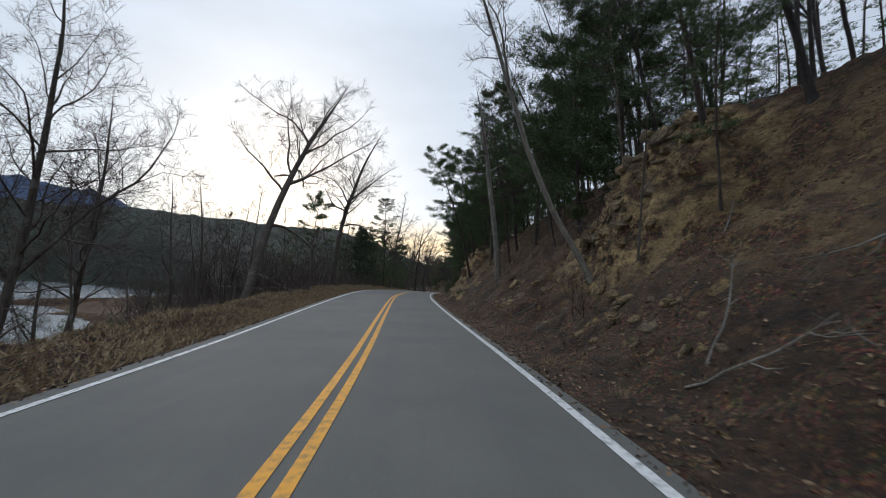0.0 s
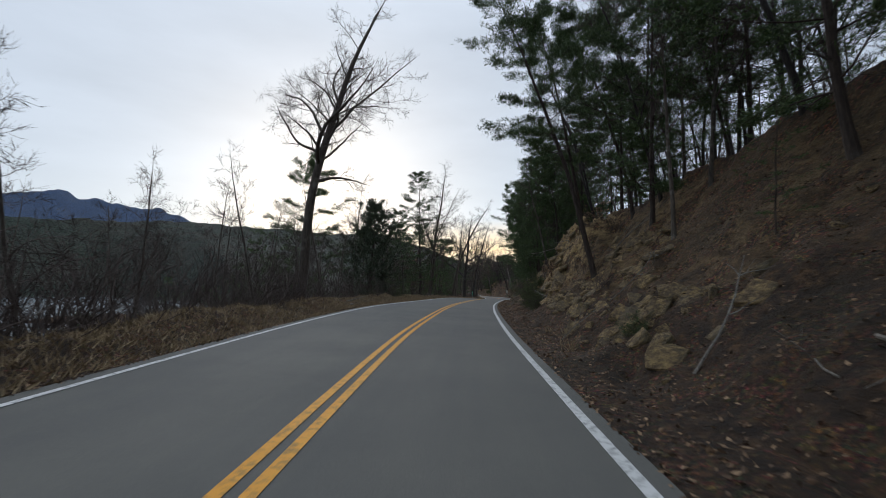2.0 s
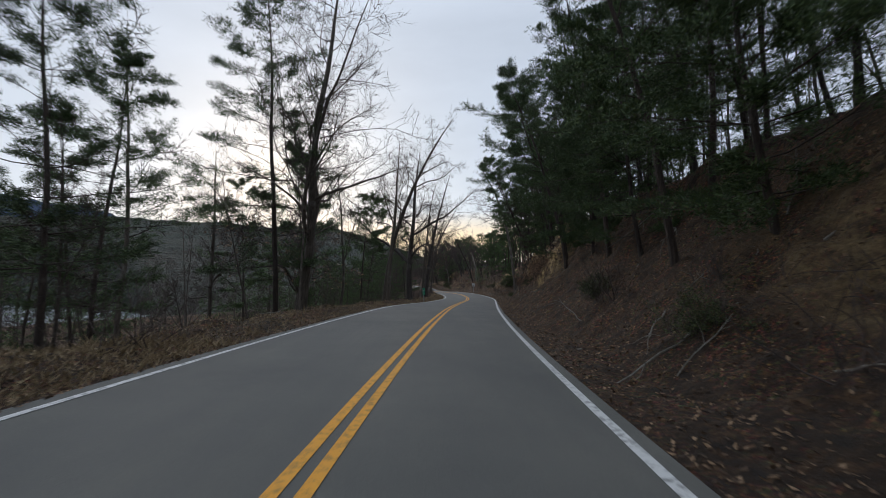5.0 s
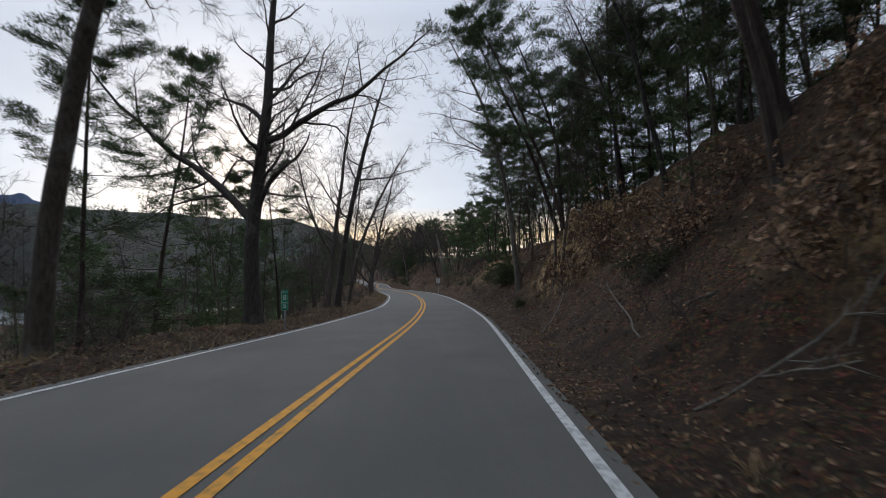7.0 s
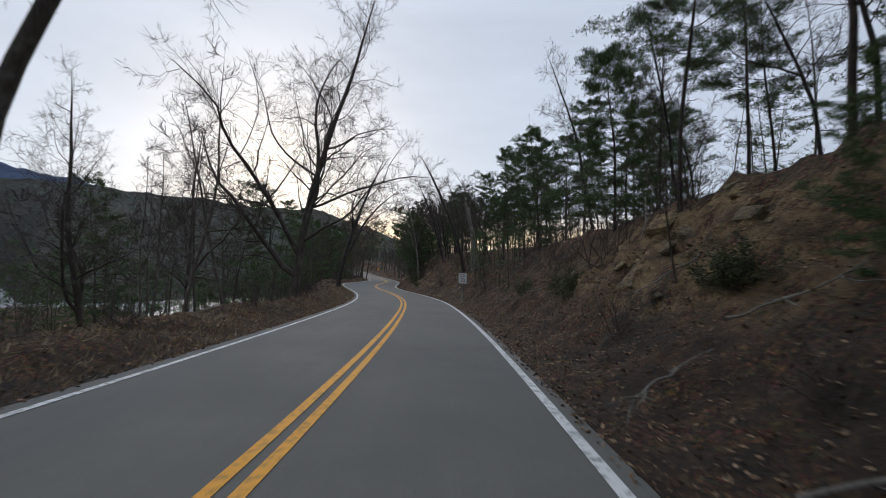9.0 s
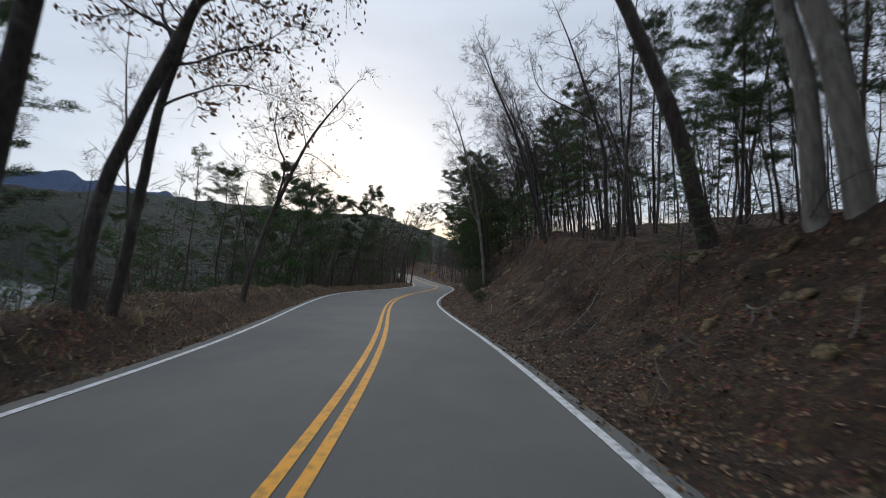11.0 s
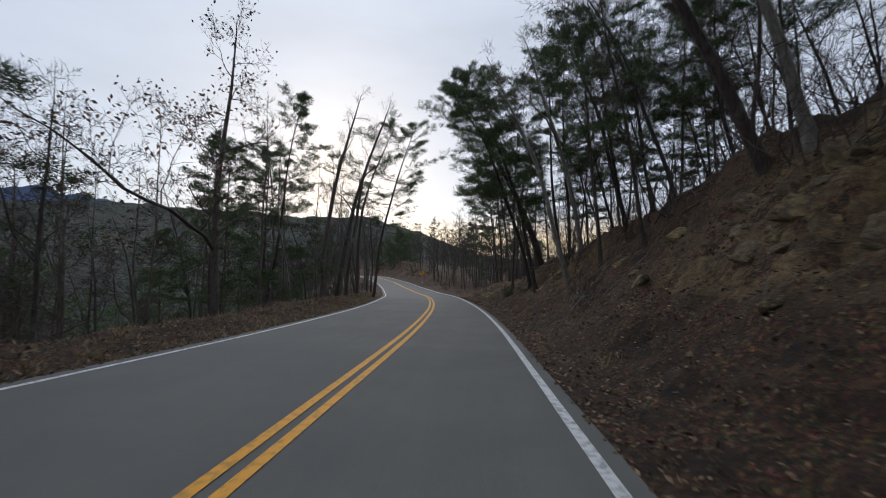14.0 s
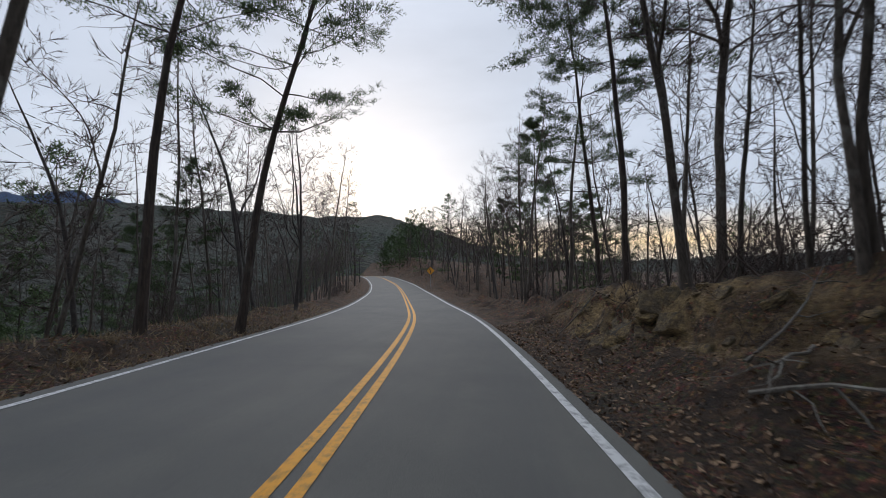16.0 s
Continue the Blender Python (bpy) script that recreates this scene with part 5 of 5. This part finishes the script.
for y0, d0, half, rise, n, big, strike in [
    (146, 7.2, 5, 2.6, 26, 0.5, 20), (178, 6, 5, 2.2, 26, 0.28, 0), (191, 5.8, 5, 2.2, 36, 0.3, 10), (201, 6, 4, 2.4, 30, 0.32, 0), (216.6, 7, 2.2, 2, 70, 0.42, 15),
    (228.5, 7.6, 2.6, 2.2, 44, 0.45, 25), (236, 6.2, 5, 2, 26, 0.4, 0), (244.5, 6.6, 3, 1.6, 26, 0.4, 0), (259, 5.3, 3, 1.6, 60, 0.45, 30), (254, 5.6, 3, 1.4, 26, 0.35, 0),
]:
    outcrop(y0, d0, half, rise, n, big, strike)
for _ in range(150):
    y = random.uniform(2, 262)
    rock(y, 3.7 + random.random() ** 1.3 * (1.0 + 0.75 * float(CUT(y))), random.choice((0.05, 0.07, 0.09, 0.12, 0.16, 0.22)))


def fallen_branch(seed, length, r):
    rng = np.random.default_rng(seed)
    s = Soup()
    pts, d = wander(rng, (0, 0, 0), (1, 0, 0.05), length, 6, 0.12, 0.0)
    s.tube(pts, np.linspace(r, r * 0.35, 7), 6)
    for i in range(4):
        k = rng.integers(1, 6)
        q, _ = wander(rng, pts[k], turn_away(rng, pts[k + 1] - pts[k], radians(rng.uniform(30, 60))), length * rng.uniform(0.12, 0.4), 3, 0.2, 0.02)
        s.tube(q, np.linspace(r * 0.5, r * 0.15, 4), 4)
    me = bpy.data.meshes.new("fallen_branch")
    me.from_pydata(np.concatenate(s.v).tolist(), [], s.f)
    me.materials.append(BARK_PALE)
    return me


STICKS = [fallen_branch(60 + i, l, r) for i, (l, r) in enumerate([(2.2, 0.022), (1.4, 0.014), (2.6, 0.028), (0.9, 0.011), (4.5, 0.09)])]


def lay(me, y, d, turn, tilt=None, lift=0.03, k=1.0):
    z = float(ground_z(np.array([y]), np.array([d]))[0][0])
    gy = float(ground_z(np.array([y]), np.array([d + 0.6]))[0][0])
    ob = new("fallen_branch", me)
    side = math.degrees(math.atan2(gy - z, 0.6)) * math.cos(radians(turn))
    ob.matrix_basis = pose(float(XC(y)) + d, y, z + lift) @ pose(0, 0, 0, 0, 0, turn) @ pose(0, 0, 0, 0, -(side if tilt is None else tilt), 0) @ Matrix.Scale(k, 4)
    tagged(ob, "weathered dead branch lying on the slope", "branch", "fallen branches")


random.seed(44)
for _ in range(250):
    y = random.uniform(2, 262)
    lay(random.choice(STICKS[:4]), y, 4.0 + random.random() * (0.8 + 0.7 * float(CUT(y))), random.uniform(0, 360))
for _ in range(26):
    lay(random.choice(STICKS), random.uniform(4, 260), random.uniform(-9.5, -6.9), random.uniform(0, 360))
lay(STICKS[4], 31, -6.9, 170, 27, 0.03, 1.0)
lay(STICKS[2], 32, -7.3, 150, 36, 0.03, 1.6)
lay(STICKS[4], 29.5, -7.4, 186, 12, 0.05, 0.8)
lay(STICKS[2], 33, -7.1, 168, 50, 0.02, 1.3)

# fallen leaves over the verges and the bank
rngl = np.random.default_rng(77)
soup = Soup()
n = 130000
ly = rngl.uniform(0, 265, n)
right_side = rngl.random(n) < 0.74
ld = np.where(right_side, 3.05 + rngl.random(n) ** 1.15 * (1.6 + 0.85 * CUT(ly)), LEFT(ly) - 0.25 - rngl.random(n) ** 1.3 * 3.6)
lz, _ = ground_z(ly, ld)
soup.leaves(np.stack([XC(ly) + ld, ly, lz + 0.025], -1), 0.036, rngl, 0.6)
tagged(soup.link("fallen_leaves", LITTER, None), "brown leaves strewn over verge and bank", "leaves", kind="stuff")

verge = Soup()
n = 80000
ly = np.where(rngl.random(n) < 0.5, rngl.uniform(-2, 80, n), rngl.uniform(-2, 275, n))
ld = LEFT(ly) - 0.42 - rngl.random(n) ** 1.1 * 3.0
clump = 0.5 + 0.5 * fbm(ly * 0.7, ld * 0.9, 3, 2)
lz, _ = ground_z(ly, ld)
foot_of = np.stack([XC(ly) + ld, ly, lz - 0.01], -1)
tall = (0.08 + 0.26 * np.clip(clump, 0, 1) * rngl.random(n))[:, None]
verge.blades(foot_of, foot_of + tall * (np.array([0.1, 0, 0.8]) + rngl.normal(0, 0.55, (n, 3)) * np.array([1, 1, 0.4])), 0.013, rngl)
tagged(verge.link("dead_grass", GRASS, None), "dry straw-coloured grass along the lakeside verge", "grass", kind="stuff")

# ------------------------------------------------------------------ signs
SIGN_GREEN = m_plain("green_sign_sheet", (0.0, 0.20, 0.10), 0.45)
SIGN_WHITE = m_plain("white_sign_sheet", (0.62, 0.62, 0.60), 0.45)
SIGN_YELLOW = m_plain("yellow_sign_sheet", (0.62, 0.27, 0.015), 0.45)
SIGN_BLACK = m_plain("black_sign_ink", (0.012, 0.012, 0.012), 0.5)
STEEL = m_plain("galvanised_steel", (0.32, 0.33, 0.33), 0.45, 0.8)


def lettering(text, size, material, parent, at, name="lettering"):
    cu = bpy.data.curves.new(name, "FONT")
    cu.body, cu.size, cu.align_x, cu.align_y, cu.extrude = text, size, "CENTER", "CENTER", 0.0015
    cu.materials.append(material)
    ob = new(name, cu)
    ob.parent = parent
    ob.matrix_basis = pose(*at, 90, 0, 0)
    return ob


def plate(w, h, r, turn=0.0, depth=0.004):
    """A thin sheet with rounded corners, facing -y."""
    bm = bmesh.new()
    vs = []
    for cx, cz, a0 in ((w / 2 - r, h / 2 - r, 0), (-w / 2 + r, h / 2 - r, 90), (-w / 2 + r, -h / 2 + r, 180), (w / 2 - r, -h / 2 + r, 270)):
        for i in range(5):
            a = radians(a0 + 22.5 * i)
            vs.append(bm.verts.new((cx + r * math.cos(a), 0, cz + r * math.sin(a))))
    f = bm.faces.new(vs)
    g = bmesh.ops.extrude_face_region(bm, geom=[f])
    bmesh.ops.translate(bm, verts=[v for v in g["geom"] if isinstance(v, bmesh.types.BMVert)], vec=(0, depth, 0))
    bmesh.ops.rotate(bm, verts=bm.verts, cent=(0, 0, 0), matrix=Matrix.Rotation(radians(turn), 3, "Y"))
    bmesh.ops.recalc_face_normals(bm, faces=bm.faces)
    return bm


def channel_post(h):
    bm = bmesh.new()
    for dx, w, y in ((0, 0.04, 0.0), (-0.026, 0.012, 0.014), (0.026, 0.012, 0.014)):
        bmesh.ops.create_cube(bm, size=1, matrix=Matrix.Translation((dx, y, h / 2 - 0.2)) @ Matrix.Diagonal((w, 0.006 if w > 0.02 else 0.03, h + 0.4, 1)))
    return bm


def sign_base(y, d, turn, label):
    p = spot(y, d)
    ob = new("road_sign")
    ob.matrix_basis = pose(p.x, p.y, p.z, 0, 0, turn)
    return tagged(ob, label, "road sign")


def on(parent, ob, x, y, z):
    ob.matrix_basis = pose(x, y, z)
    return ob


s1 = sign_base(118.3, -4.95, 6, "green mile marker sign on a steel post")
part("post", channel_post(1.5), STEEL, s1)
p1 = on(s1, part("panel", plate(0.26, 0.78, 0.03), SIGN_GREEN, s1), 0, -0.012, 1.13)
on(p1, part("border", plate(0.245, 0.765, 0.028, 0, 0.001), SIGN_WHITE, p1), 0, -0.003, 0)
on(p1, part("face", plate(0.23, 0.75, 0.024, 0, 0.001), SIGN_GREEN, p1), 0, -0.006, 0)
lettering("MILE", 0.085, SIGN_WHITE, p1, (0, -0.008, 0.29))
lettering("8", 0.28, SIGN_WHITE, p1, (0, -0.008, 0.09))
on(p1, part("divider", plate(0.22, 0.012, 0.004, 0, 0.001), SIGN_WHITE, p1), 0, -0.008, -0.09)
lettering("5", 0.24, SIGN_WHITE, p1, (0, -0.008, -0.23))

s2 = sign_base(168, 4.15, 4, "white speed limit sign on a steel post")
part("post", channel_post(2.0), STEEL, s2)
p2 = on(s2, part("panel", plate(0.61, 0.76, 0.05), SIGN_WHITE, s2), 0, -0.012, 1.72)
on(p2, part("border", plate(0.585, 0.735, 0.045, 0, 0.001), SIGN_BLACK, p2), 0, -0.003, 0)
on(p2, part("face", plate(0.555, 0.705, 0.04, 0, 0.001), SIGN_WHITE, p2), 0, -0.006, 0)
lettering("SPEED", 0.135, SIGN_BLACK, p2, (0, -0.008, 0.25))
lettering("LIMIT", 0.135, SIGN_BLACK, p2, (0, -0.008, 0.11))
lettering("30", 0.36, SIGN_BLACK, p2, (0, -0.008, -0.15))

s3 = sign_base(309, 4.3, 10, "yellow diamond warning sign with a black arrow")
part("post", channel_post(2.5), STEEL, s3)
p3 = on(s3, part("panel", plate(0.76, 0.76, 0.05, 45), SIGN_YELLOW, s3), 0, -0.012, 2.2)
arrow = bmesh.new()
for pts in ([(-0.05, -0.28), (0.05, -0.28), (0.05, 0.02), (-0.05, 0.02)], [(-0.05, 0.02), (0.05, 0.02), (-0.03, 0.16), (-0.12, 0.12)], [(-0.2, 0.1), (0.03, 0.22), (-0.16, 0.32)]):
    vs = [arrow.verts.new((x, -0.004, z)) for x, z in pts]
    arrow.faces.new(vs)
part("arrow", arrow, SIGN_BLACK, p3)

# guard rail at the far bend
rail = new("guard_rail")
tagged(rail, "pale steel guard rail along the far bend", "guard rail")
rp = spot(372, -5.4)
rail.matrix_basis = pose(rp.x, rp.y, rp.z, 0, 0, 22)
bmr = bmesh.new()
for z, w in ((0.78, 0.09), (0.69, 0.07), (0.60, 0.09)):
    bmesh.ops.create_cube(bmr, size=1, matrix=Matrix.Translation((0, 9, z)) @ Matrix.Diagonal((0.05 if w > 0.08 else 0.02, 20, w, 1)))
part("rail", bmr, STEEL, rail)
for i in range(9):
    part("post", box(0.12, 0.15, 1.1, 0.01, (-0.12, i * 2.2, 0.28)), BARK_PALE, rail)
